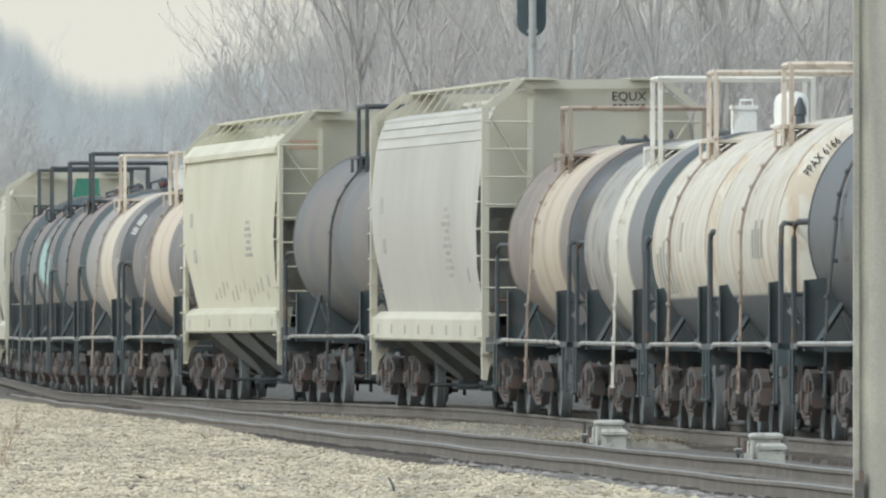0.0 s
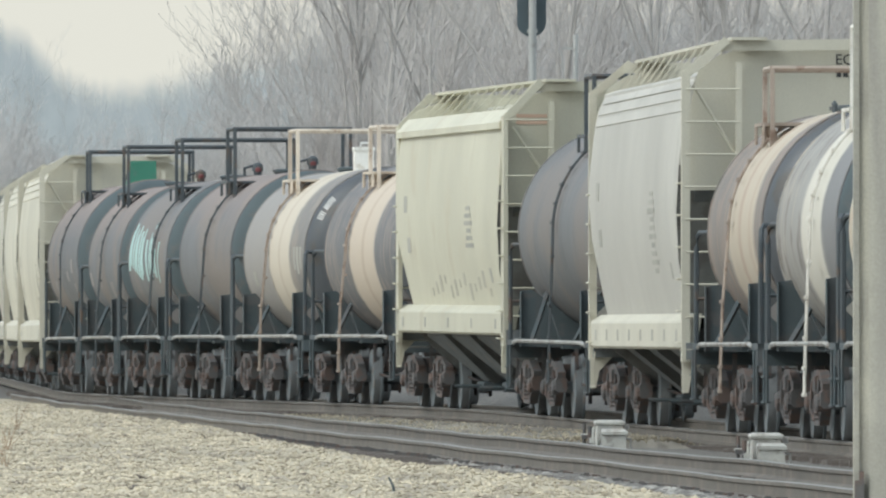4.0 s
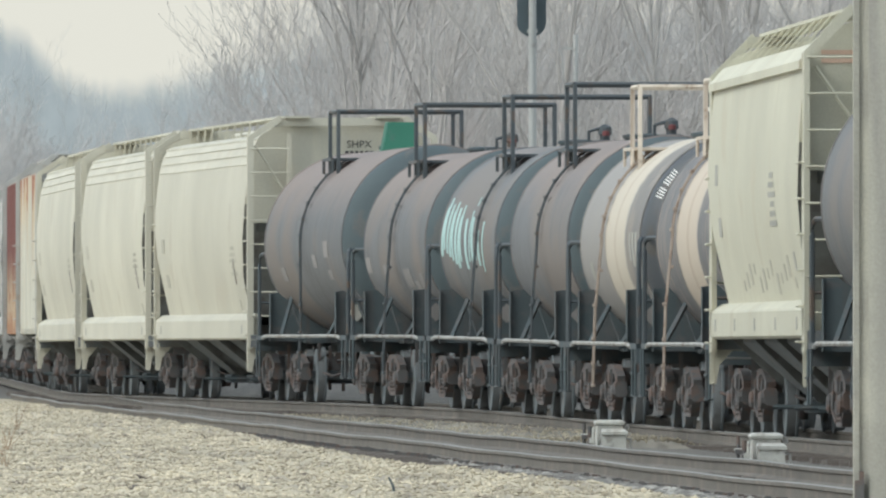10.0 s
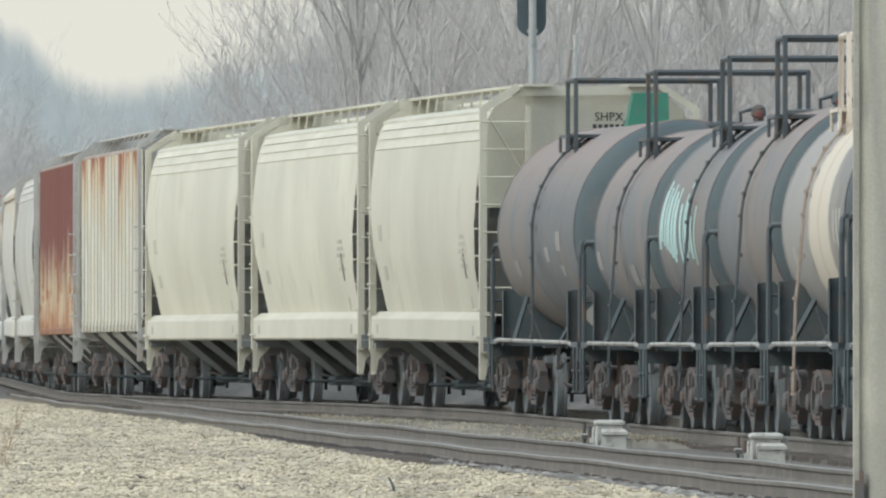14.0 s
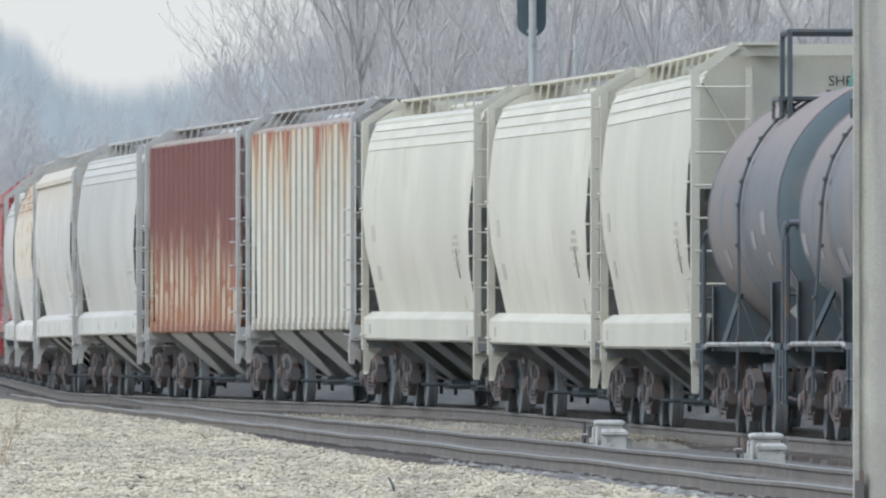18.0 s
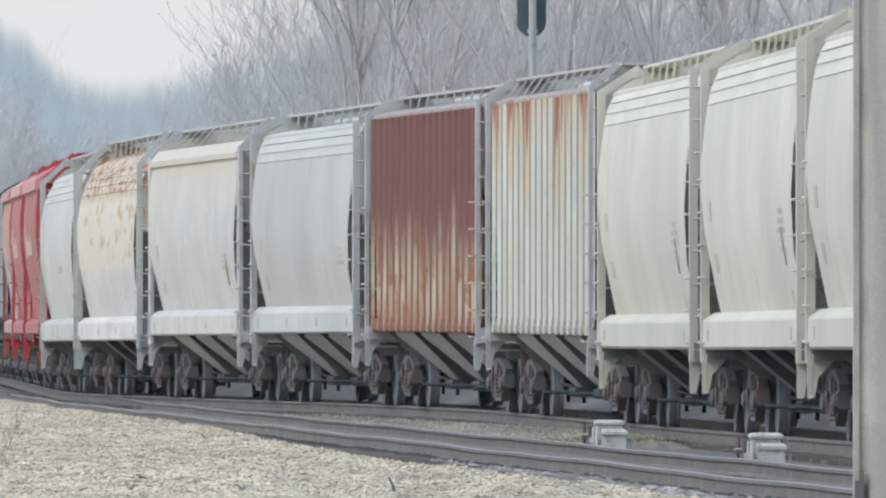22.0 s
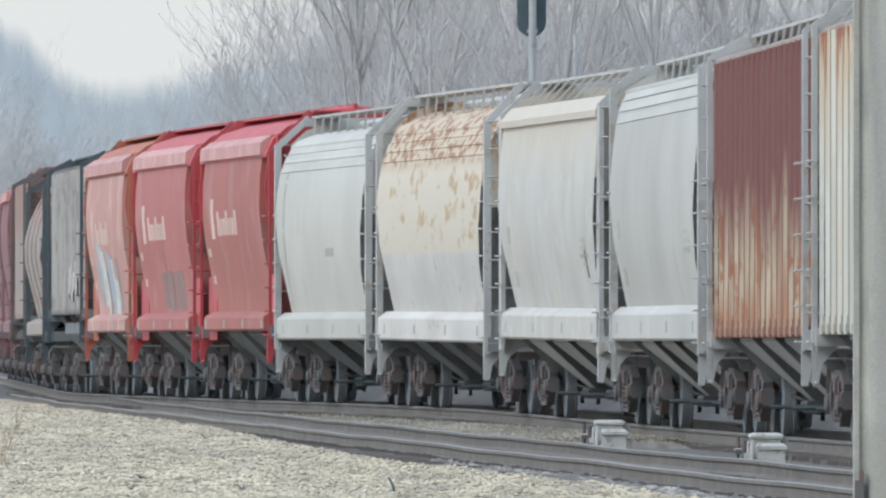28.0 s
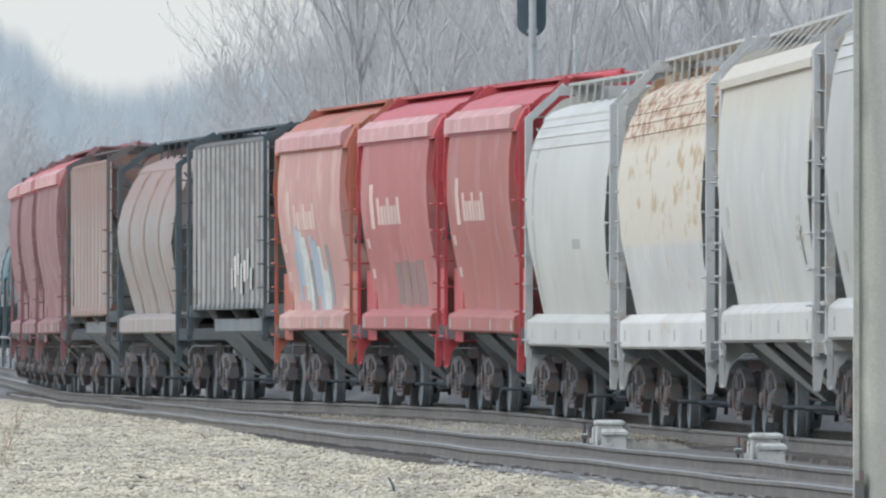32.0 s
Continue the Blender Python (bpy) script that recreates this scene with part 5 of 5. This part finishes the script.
shell_bars(shell, 1.38, 2.44, [(-4.3, 0, 0.8, 72, 82), (-1.9, 0, 0.5, 70, 77), (1.2, 0, 0.9, 62, 74), (2.2, 0, 0.6, 50, 66), (2.9, 0.2, 0.5, 60, 71)], M["patch"], "stencil")
shell = tank("tank_car", "bluish dark tank car with dusty top and green valve housing", -8.3, 12.5, P["dark_tank2"], 1.46, 2.53, 0.1, head=P["grey_head"], dome="green", ptop=4.58)
shell_bars(shell, 1.46, 2.53, [(-3.8, 0, 0.7, 66, 75), (1.6, 0, 0.6, 74, 82), (3.6, 0, 0.7, 80, 90), (3.6, 0, 0.5, 66, 72)], M["patch"], "stencil")
hopper("hopper_car", "cream curved-side covered hopper car with stained side", 8.6, 17.2, P["cream2"], marks=data_marks(8.5, M["scuff"], 5, 0.7, 2.5) + SLASH, end_text=("SHPX", 0.3, 4.12, 0.17), slots=2)
hopper("hopper_car", "clean pale cream curved-side covered hopper car", 27.4, 17.4, P["cream2"], marks=data_marks(8.5, M["scuff"], 5, 0.7, 2.5) + SLASH, slots=2)
hopper("hopper_car", "pale cream curved-side covered hopper car with faint stencils", 46.9, 17.4, P["cream2"], marks=data_marks(8.5, M["scuff"], 5, 0.7, 2.5) + SLASH, slots=2)
hopper("hopper_car", "ribbed cream covered hopper car with rust running from its eave", 65.9, 17.2, P["rustcream"], style="straight", posts=18, slots=0, post_mat=P["rib_cream"], sill=(1.15, 1.3), cut=3.0,
       post=P["greyframe"], bands=False, under=P["greyframe"], roof_mat=P["rustroof"], end_panel=P["greyframe"], top=4.7, comb=1.1)
hopper("hopper_car", "ribbed covered hopper car almost wholly rusted red-brown", 84.6, 17.2, P["rustred"], style="straight", posts=18, slots=0, post_mat=P["rib_rust"], sill=(1.13, 1.28), cut=3.0,
       post=P["greyframe"], bands=False, under=P["greyframe"], roof_mat=P["rustroof"], end_panel=P["greyframe"], top=4.66, comb=1.0)
hopper("hopper_car", "pale grey covered hopper car with rows of small sill marks", 103.0, 16.8, P["greywhite"], sill=(1.1, 1.48), marks=data_marks(8.3, M["scuff"], 3, 0.74, 2.4), post=P["greyframe"],
       under=P["greyframe"])
hopper("hopper_car", "pale grey covered hopper car with yellowed streaks below its eave", 121.9, 16.9, P["streaked"], style="hooded", hood=0.07, bands=False, sill=(1.08, 1.46), plate=0.3, post=P["greyframe"],
       under=P["greyframe"], marks=data_marks(8.3, M["scuff"], 4, 0.7, 2.4) + SLASH)
hopper("hopper_car", "yellowed covered hopper car blistered with rust over its upper half", 140.9, 16.9, P["rustpatch"], style="low", top=4.66, sill=(1.0, 1.38), post=P["greyframe"], bands=True)
hopper("hopper_car", "pale grey two-bay covered hopper car with a dark vertical stripe", 158.0, 14.6, P["white"], style="low", top=4.56, bays=2, sill=(1.0, 1.38), post=P["greyframe"],
       marks=[(1.6, 2.35, 1.2, 0.13, G1), (-5.6, 2.6, 0.3, 2.2, G1)])
for off, paint, frame_paint, word in ((172.5, P["red"], P["redbright"], "faded red"), (185.7, P["redpink"], P["redbright"], "bleached pinkish-red"),
                                      (198.9, P["redpeach"], P["orangered"], "spray-painted peach-red")):
    hopper("hopper_car", word + " short covered hopper car with a projecting top chord", off, 12.2, paint, style="scurve", bays=2, sill=(1.15, 1.42), ledge=0.07, bands=False,
           post=frame_paint, roof_mat=frame_paint, end_panel=frame_paint, comb=0.8, top=4.68,
           marks=[(-3.3, 3.0, 0.55, 0.66, PINK)] + [(-2.3 + 0.5 * k, 2.86 + (0.06 if k % 3 == 0 else 0), 0.4, 0.4 if k % 3 == 0 else 0.28, PINK) for k in range(7)] +
                 [(-4.4, 2.45, 0.4, 0.14, PINK), (-4.4, 2.0, 0.4, 0.14, PINK)] + (
                     [(-2.9 + 0.55 * k, 2.0 + 0.12 * ((k * 3) % 4) - 0.04 * k, 0.552, 0.8 + 0.14 * ((k * 5) % 4), (M["bluegrey"], M["housing"], M["bluegrey"], M["patch"], M["housing"])[(k * 2) % 5]) for k in range(10)] if off > 190 else
                     [(-0.6 + 1.1 * k, 1.85, 0.9, 0.62 + 0.05 * (k % 2), M["darkpatch"]) for k in range(4)] if off > 180 else []))
hopper("hopper_car", "dark grey covered hopper car with many pale worn ribs", 213.5, 13.6, P["darkgrey"], style="high", posts=16, post_mat=P["greyrib"], sill=(1.5, 1.55), cut=3.2, bays=2, sill_mat=M["grime"],
       post=M["grime"], bands=False, comb=1.0, top=4.5, slots=0,
       marks=[(0.6 + 0.55 * k, 2.0 + 0.12 * (k % 3), 0.3, 0.35 + 0.15 * (k % 2), (M["housing"], P["beige"], M["housing"])[k % 3]) for k in range(7)])
hopper("hopper_car", "brown-stained taupe barrel-sided covered hopper car", 228.3, 12.8, P["taupe"], style="barrel", bays=2, bands=False, top=4.5, sill=(1.12, 1.42), comb=0.8, post=M["grime"], creases=3, slots=0)
hopper("hopper_car", "rust-brown ribbed covered hopper car", 244.6, 13.6, P["brownrib"], style="high", posts=12, slots=0, post_mat=P["taupe"], sill=(1.45, 1.6), bays=2, bands=False, cut=3.2, post=M["truck"], comb=1.0, top=4.5)
for off in (259.6, 272.8, 286.0):
    hopper("hopper_car", "haze-dulled red short covered hopper car near the train's tail", off, 12.2, P["hazedred"], style="scurve", bays=2, sill=(1.15, 1.42), ledge=0.07, bands=False,
           post=P["hazedred"], roof_mat=P["redbright"], comb=0.8, top=4.68)
tank("tank_car", "faded teal tank car behind the red hoppers", 300.0, 10.3, P["teal"], 1.4, 2.4, 0.0)
tank("tank_car", "faded teal tank car at the train's tail", 312.8, 10.3, P["teal"], 1.4, 2.4, 0.0)


# ---------------------------------------------------------------- lineside things
def build_mast():
    """The steel mast that stands close beside the camera's view."""
    mast = thing("signal_mast", "weathered grey steel mast with rounded flanges beside the track", "mast")
    x0, d = 2.235, 90.0

    def web(bm):
        ring = [(0, 0), (0.05, -0.012), (0.05, -0.06), (0.11, -0.075), (0.2, -0.075), (0.26, -0.06), (0.26, 0.14), (0, 0.14)]
        loft(bm, [[(x0 + x, d + y, z) for x, y in ring] for z in (-0.6, 5.2)])
    part("column", web, M["mastgrey"], mast, smooth=30)

    def flange(bm):
        box(bm, x0 - 0.03, x0 + 0.0, d - 0.02, d + 0.16, -0.6, 5.2)
    part("flange", flange, M["mastgrey"], mast)

    def foot(bm):
        box_at(bm, (x0 + 0.0, d - 0.05, 0.3), (0.05, 0.06, 0.12))
        box_at(bm, (x0 + 0.01, d - 0.06, 0.38), (0.025, 0.05, 0.06))
        box(bm, x0 - 0.1, x0 + 0.36, d - 0.15, d + 0.25, -0.75, -0.58)
    part("bracket", foot, M["truck"], mast, "dark rusty bolted bracket")


def build_signal():
    d, x = 352.0, 1.88
    s = thing("railway_signal", "signal on a pale mast, seen from behind its black target", "railway signal")

    def pole(bm):
        lathe(bm, [(-0.7, 0.085), (9.6, 0.08)], 14, "z", (x, d, 0))
    part("mast", pole, M["silver"], s, "pale silver-painted round mast", smooth=40)

    def target(bm):
        pts = [(0.31 * math.cos(a), 0.62 * (1 if math.sin(a) > 0 else -1) + 0.31 * math.sin(a)) for a in np.linspace(0, 2 * math.pi, 33)[:-1]]
        loft(bm, [[(x - 0.02 + px, d + dy, 8.31 + pz) for px, pz in pts] for dy in (0.14, 0.16)])
    part("target", target, M["signalblack"], s, "flat black oval target board")

    def heads(bm):
        for z in (7.87, 8.31, 8.75):
            lathe(bm, [(d + 0.16, 0.13), (d + 0.4, 0.13)], 16, "y", (x, 0, z))
    part("lamp_housing", heads, M["signalblack"], s)

    def hoop(bm):
        for z in (7.5, 8.6):
            box_at(bm, (x, d + 0.1, z), (0.22, 0.08, 0.07))
    part("clamp", hoop, M["silver"], s)
    p = thing("ladder_pole", "thin pale pole with a small bracket behind the signal", "pole")
    xx, dd = 2.86, 362.0

    def pole2(bm):
        lathe(bm, [(-0.7, 0.06), (7.6, 0.05)], 10, "z", (xx, dd, 0))
    part("shaft", pole2, M["silver"], p, smooth=40)

    def arms(bm):
        for z, w in ((7.3, 0.3), (6.3, 0.42), (5.75, 0.34)):
            beam(bm, (xx - w, dd, z), (xx + 0.05, dd, z), 0.04, 0.05)
        beam(bm, (xx - 0.3, dd, 7.3), (xx - 0.18, dd, 5.75), 0.03, 0.03)
    part("bracket", arms, M["silver"], p)


def build_machine(x, d, z, rz):
    m = thing("switch_machine", "pale grey metal switch machine with a ribbed lid between the tracks", "switch machine", "switch machines")
    m.matrix_basis = pose(x, d, z, 0, 0, rz)

    def base(bm):
        box(bm, -0.15, 0.14, 0.02, 0.5, -0.36, -0.04, 0.015)
        box(bm, -0.11, 0.16, -0.34, 0.02, -0.36, -0.15, 0.015)
        box(bm, -0.3, 0.24, -0.1, 0.6, -0.4, -0.33, 0.01)
    part("case", base, M["housing"], m)

    def lid(bm):
        loft(bm, [[(-0.165, 0.0, -0.045), (0.155, 0.0, -0.045), (0.155, 0.52, -0.045), (-0.165, 0.52, -0.045)],
                  [(-0.175, -0.01, -0.02), (0.165, -0.01, -0.02), (0.165, 0.53, -0.02), (-0.175, 0.53, -0.02)],
                  [(-0.165, 0.0, 0.0), (0.15, 0.0, 0.0), (0.15, 0.52, 0.0), (-0.165, 0.52, 0.0)],
                  [(-0.13, 0.03, 0.012), (0.12, 0.03, 0.012), (0.12, 0.49, 0.012), (-0.13, 0.49, 0.012)]])
    part("lid", lid, M["housing"], m, "pale rounded metal lid")

    def front_lid(bm):
        loft(bm, [[(-0.12, -0.36, -0.155), (0.18, -0.36, -0.155), (0.18, 0.0, -0.155), (-0.12, 0.0, -0.155)],
                  [(-0.12, -0.36, -0.12), (0.18, -0.36, -0.12), (0.18, 0.0, -0.12), (-0.12, 0.0, -0.12)],
                  [(-0.1, -0.3, -0.09), (0.14, -0.3, -0.09), (0.14, 0.0, -0.09), (-0.1, 0.0, -0.09)]])
    part("front_lid", front_lid, M["housing"], m, "lower stepped metal lid")

    def gear(bm):
        tube(bm, [(-0.3, 0.0, -0.36), (-0.3, 0.0, -0.02)], 0.02, 6)
        tube(bm, [(-0.24, -0.1, -0.36), (-0.24, -0.1, -0.06)], 0.028, 6)
        box_at(bm, (-0.26, -0.05, -0.18), (0.14, 0.1, 0.05))
        beam(bm, (-0.95, 0.1, -0.3), (-0.15, 0.1, -0.3), 0.05, 0.04)
    part("crank", gear, M["truck"], m, "dark crank levers")

    def lever(bm):
        tube(bm, [(-0.21, -0.14, -0.34), (-0.2, -0.14, -0.08), (-0.17, -0.14, -0.04)], 0.02, 6)
        box_at(bm, (-0.22, -0.16, -0.22), (0.06, 0.05, 0.06))
        tube(bm, [(-0.34, -0.02, -0.16), (-0.2, -0.02, -0.16)], 0.02, 6)
    part("lock_lever", lever, M["housing"], m, "pale lock lever")

    def latch(bm):
        box_at(bm, (0.19, 0.1, -0.07), (0.05, 0.06, 0.06))
        tube(bm, [(0.15, -0.3, -0.2), (0.21, -0.3, -0.2), (0.22, -0.3, -0.3)], 0.018, 6)
    part("latch", latch, M["greypipe"], m)


build_mast()
build_signal()
build_machine(1.9, 190.0, 0.155, 2)
build_machine(3.31, 171.0, 0.12, 2)


def on_bank(x, d):
    return bank_height(max(gravel_edge(d) - x, 0), d, x)


def build_litter():
    st = thing("stick", "short dark broken stick standing in the gravel", "stick")

    def f(bm):
        tube(bm, [(-0.40, 139, on_bank(-0.4, 139) - 0.03), (-0.415, 139, on_bank(-0.4, 139) + 0.05), (-0.45, 139, on_bank(-0.4, 139) + 0.12)], [0.014, 0.012, 0.006], 6)
    part("stem", f, M["signalblack"], st)
    rnd2 = random.Random(31)
    for px, py in ((540, 846), (366, 778), (105, 838), (250, 848), (232, 868), (215, 752), (40, 862), (430, 868)):
        d = 1.3 * 29658 / (py - 590)
        x = (px - 784) / 29658 * d
        c = thing("dry_weed", "small dark dry weed tuft lying on pale gravel", "weed", "weeds on the gravel")
        c.location = (x, d, on_bank(x, d))

        def tuft(bm):
            for k in range(9):
                a, l = rnd2.uniform(0, 6.28), rnd2.uniform(0.03, 0.09)
                tube(bm, [(0, 0, -0.01), (l * 0.5 * math.cos(a), l * 0.5 * math.sin(a), l * 0.5), (l * math.cos(a), l * math.sin(a), l * rnd2.uniform(0.2, 0.8))], [0.006, 0.004, 0.002], 4)
        part("stems", tuft, M["tie"], c)
    for px, py in ((14, 800), (6, 830), (28, 760)):
        d = 1.3 * 29658 / (py - 590)
        x = (px - 784) / 29658 * d
        c = thing("dry_grass", "pale brown dry grass stems leaning over gravel", "grass", "weeds on the gravel")
        c.location = (x, d, on_bank(x, d))

        def stems(bm):
            for k in range(6):
                a, l = rnd2.uniform(-0.5, 0.9), rnd2.uniform(0.2, 0.45)
                tube(bm, [(rnd2.uniform(-0.05, 0.05), 0, -0.02), (l * 0.3 * a, 0, l * 0.6), (l * 0.8 * a, 0, l)], [0.004, 0.003, 0.0015], 4)
        part("stems", stems, M["drygrass"], c)


build_litter()


# ---------------------------------------------------------------- woods
def grow(seed, height, spread, twigs):
    """A bare winter tree: a leaning tapered trunk, limbs and many fine twigs, as two meshes."""
    rnd = random.Random(seed)
    wood, fine = bmesh.new(), bmesh.new()

    def limb(bm, p, direction, length, r, depth):
        pts, rad = [p.copy()], [r]
        d = direction.copy()
        steps = 5 if depth < 2 else 3
        for k in range(steps):
            d = (d + Vector((rnd.uniform(-1, 1), rnd.uniform(-1, 1), rnd.uniform(-0.3, 0.7))) * (0.1 + 0.07 * depth)).normalized()
            pts.append(pts[-1] + d * length / steps)
            rad.append(max(r * (1 - 0.8 * (k + 1) / steps), 0.007))
        tube(bm, pts, rad, 6 if depth == 0 else 4 if depth < 3 else 3, False)
        return pts

    def branch(p, direction, length, r, depth):
        pts = limb(wood if depth < 2 else fine, p, direction, length, r, depth)
        if depth >= 4:
            return
        count = (9, 6, twigs, 4)[depth]
        for k in range(count):
            f = rnd.uniform(0.25 if depth == 0 else 0.15, 1.0)
            i = min(int(f * (len(pts) - 1)), len(pts) - 2)
            q = pts[i].lerp(pts[i + 1], f * (len(pts) - 1) - i)
            along = (pts[i + 1] - pts[i]).normalized()
            side = Vector((rnd.uniform(-1, 1), rnd.uniform(-1, 1), rnd.uniform(-0.2, 0.6))).normalized()
            nd = (along * rnd.uniform(0.6, 1.1) + side * spread + Vector((0, 0, 0.25))).normalized()
            branch(q, nd, length * rnd.uniform(0.38, 0.6), r * 0.39 * (1.1 - 0.5 * f), depth + 1)

    branch(Vector((0, 0, -0.5)), Vector((rnd.uniform(-0.12, 0.12), rnd.uniform(-0.1, 0.1), 1)), height, height * 0.012, 0)
    return wood, fine


TREES = []
for i in range(7):
    wood, fine = grow(20 + i, (10.5, 12, 9.5, 13, 11, 8.5, 12.5)[i], (0.75, 0.6, 0.85, 0.55, 0.7, 0.9, 0.65)[i], 5)
    meshes = []
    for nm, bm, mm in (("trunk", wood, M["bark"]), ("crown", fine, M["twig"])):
        me = bpy.data.meshes.new(nm)
        bm.to_mesh(me)
        bm.free()
        me.materials.append(mm)
        meshes.append(me)
    TREES.append(meshes)


def plant(k, x, d, s, rz, lean=0.0, look_of=("bark", "twig"), name="bare_tree", label="bare grey-brown winter tree with fine twigs", category="tree",
          group="bare trees behind the line"):
    t = thing(name, label, category, group)
    t.matrix_basis = pose(x, d, -0.6, 0, lean, rz) @ Matrix.Diagonal((s, s, s, 1))
    for nm, me, key in zip(("trunk", "crown"), TREES[k % 7], look_of):
        o = new(nm, me)
        o.parent = t
        o.material_slots[0].link = "OBJECT"
        o.material_slots[0].material = M[key]


rnd = random.Random(77)
k = 0
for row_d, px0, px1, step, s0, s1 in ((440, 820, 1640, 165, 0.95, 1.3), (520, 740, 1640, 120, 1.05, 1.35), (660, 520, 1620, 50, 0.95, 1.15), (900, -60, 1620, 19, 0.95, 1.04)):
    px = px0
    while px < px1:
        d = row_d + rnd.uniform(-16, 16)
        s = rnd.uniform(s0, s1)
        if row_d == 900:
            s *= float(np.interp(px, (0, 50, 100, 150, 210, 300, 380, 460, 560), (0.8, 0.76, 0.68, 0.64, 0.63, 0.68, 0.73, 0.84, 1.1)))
        # farther rows take paler bark and twigs, standing in for haze
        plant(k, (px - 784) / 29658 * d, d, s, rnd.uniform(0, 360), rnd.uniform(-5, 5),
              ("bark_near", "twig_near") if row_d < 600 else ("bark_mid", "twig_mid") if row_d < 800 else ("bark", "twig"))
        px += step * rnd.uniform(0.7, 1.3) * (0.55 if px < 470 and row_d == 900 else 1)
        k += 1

for kk, px, d, s in ((3, 548, 560, 0.8), (1, 575, 540, 0.9), (3, 590, 500, 1.0), (1, 650, 540, 1.1), (3, 700, 470, 1.1)):
    plant(kk, (px - 784) / 29658 * d, d, s, 40 * kk + px, -3, ("bark_near", "twig_near"))

for i in range(30):
    px, d = 560 + 34 * i + rnd.uniform(-15, 15), rnd.uniform(415, 600)
    plant(i, (px - 784) / 29658 * d, d, rnd.uniform(0.36, 0.52), rnd.uniform(0, 360), rnd.uniform(-8, 8), ("brush", "brush"), "bare_shrub",
          "leafless reddish-brown shrub below taller trees", "shrub", "bare shrubs behind the line")

# far hazy woods and the land's edge: a plain backdrop far behind everything
def build_backdrop():
    m = bpy.data.materials.new("far_hazy_woods")
    m.use_nodes = True
    n, l = m.node_tree.nodes, m.node_tree.links
    n.clear()
    out, em, tc, nz, rp = (n.new("ShaderNodeOutputMaterial"), n.new("ShaderNodeEmission"), n.new("ShaderNodeTexCoord"),
                           n.new("ShaderNodeTexNoise"), n.new("ShaderNodeValToRGB"))
    mp = n.new("ShaderNodeMapping")
    mp.inputs["Scale"].default_value = (0.35, 0.35, 0.12)
    l.new(tc.outputs["Object"], mp.inputs[0])
    l.new(mp.outputs[0], nz.inputs["Vector"])
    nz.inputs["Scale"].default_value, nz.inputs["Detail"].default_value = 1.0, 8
    # the haze is painted: a pale self-glow here, a feathered top edge below
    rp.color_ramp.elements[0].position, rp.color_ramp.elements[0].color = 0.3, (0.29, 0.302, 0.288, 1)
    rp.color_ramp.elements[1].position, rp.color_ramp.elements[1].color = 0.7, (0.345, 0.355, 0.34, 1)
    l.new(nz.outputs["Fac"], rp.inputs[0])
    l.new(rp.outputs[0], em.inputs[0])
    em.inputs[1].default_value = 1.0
    l.new(em.outputs[0], out.inputs[0])
    d = 2600.0
    px = [-400, -100, 0, 40, 75, 100, 135, 180, 230, 300, 350, 400, 470, 560, 700, 1000, 1700, 2400]
    py = [60, 25, 38, 58, 88, 122, 138, 150, 150, 140, 125, 115, 100, 70, 50, 35, 25, 25]
    fuzz = np.random.default_rng(8)
    n_pts = 40000
    xs = np.linspace(-400, 2400, n_pts)
    even = (np.arange(n_pts) * 0.6180339887) % 1.0 * 0.94 + 0.06 * fuzz.random(n_pts)
    ys = np.interp(xs, px, py) - 16 + 80 * even ** 1.5
    lumps = np.array([9 * noise.noise((x * 0.035, 1, 0)) + 9 * noise.noise((x * 0.11, 2, 0)) + 8 * noise.noise((x * 0.37, 3, 0)) + 5 * noise.noise((x * 0.83, 4, 0)) for x in range(-400, 2401)])
    ys += np.interp(xs, np.arange(-400, 2401), lumps)
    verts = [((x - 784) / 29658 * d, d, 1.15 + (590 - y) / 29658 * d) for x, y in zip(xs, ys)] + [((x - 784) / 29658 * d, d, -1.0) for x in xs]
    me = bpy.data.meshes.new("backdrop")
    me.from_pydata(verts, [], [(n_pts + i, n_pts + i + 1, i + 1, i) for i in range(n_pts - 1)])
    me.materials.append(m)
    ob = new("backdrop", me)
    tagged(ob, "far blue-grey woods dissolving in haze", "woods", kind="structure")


build_backdrop()


def build_sky():
    m = bpy.data.materials.new("bright_overcast_sky")
    m.use_nodes = True
    n, l = m.node_tree.nodes, m.node_tree.links
    n.clear()
    out, em = n.new("ShaderNodeOutputMaterial"), n.new("ShaderNodeEmission")
    em.inputs[0].default_value, em.inputs[1].default_value = (0.645, 0.575, 0.468, 1), 1.0
    l.new(em.outputs[0], out.inputs[0])
    bm = bmesh.new()
    d = 4400.0
    bm.faces.new([bm.verts.new(p) for p in ((-160, d, -2), (160, d, -2), (160, d, 150), (-160, d, 150))])
    tagged(part("backdrop_sky", bm, m, None), "pale warm overcast sky above the far woods", "sky", kind="structure")


build_sky()


# ---------------------------------------------------------------- movement
def motions():
    """All the train's cars roll along the curving main track, their wheels turning."""
    for car, offset, half in CARS:
        walk(car, [(t * 0.5, car_pose(offset, half, t * 0.5)) for t in range(65)])
    spin = []
    for k in range(481):
        t = k / 15.0
        spin.append((t, math.degrees(run(t) / 0.43) % 360))
    for ws, dx in WHEELSETS:
        walk(ws, [(t, pose(dx, 0, 0.43, 0, a, 0)) for t, a in spin])


motions()
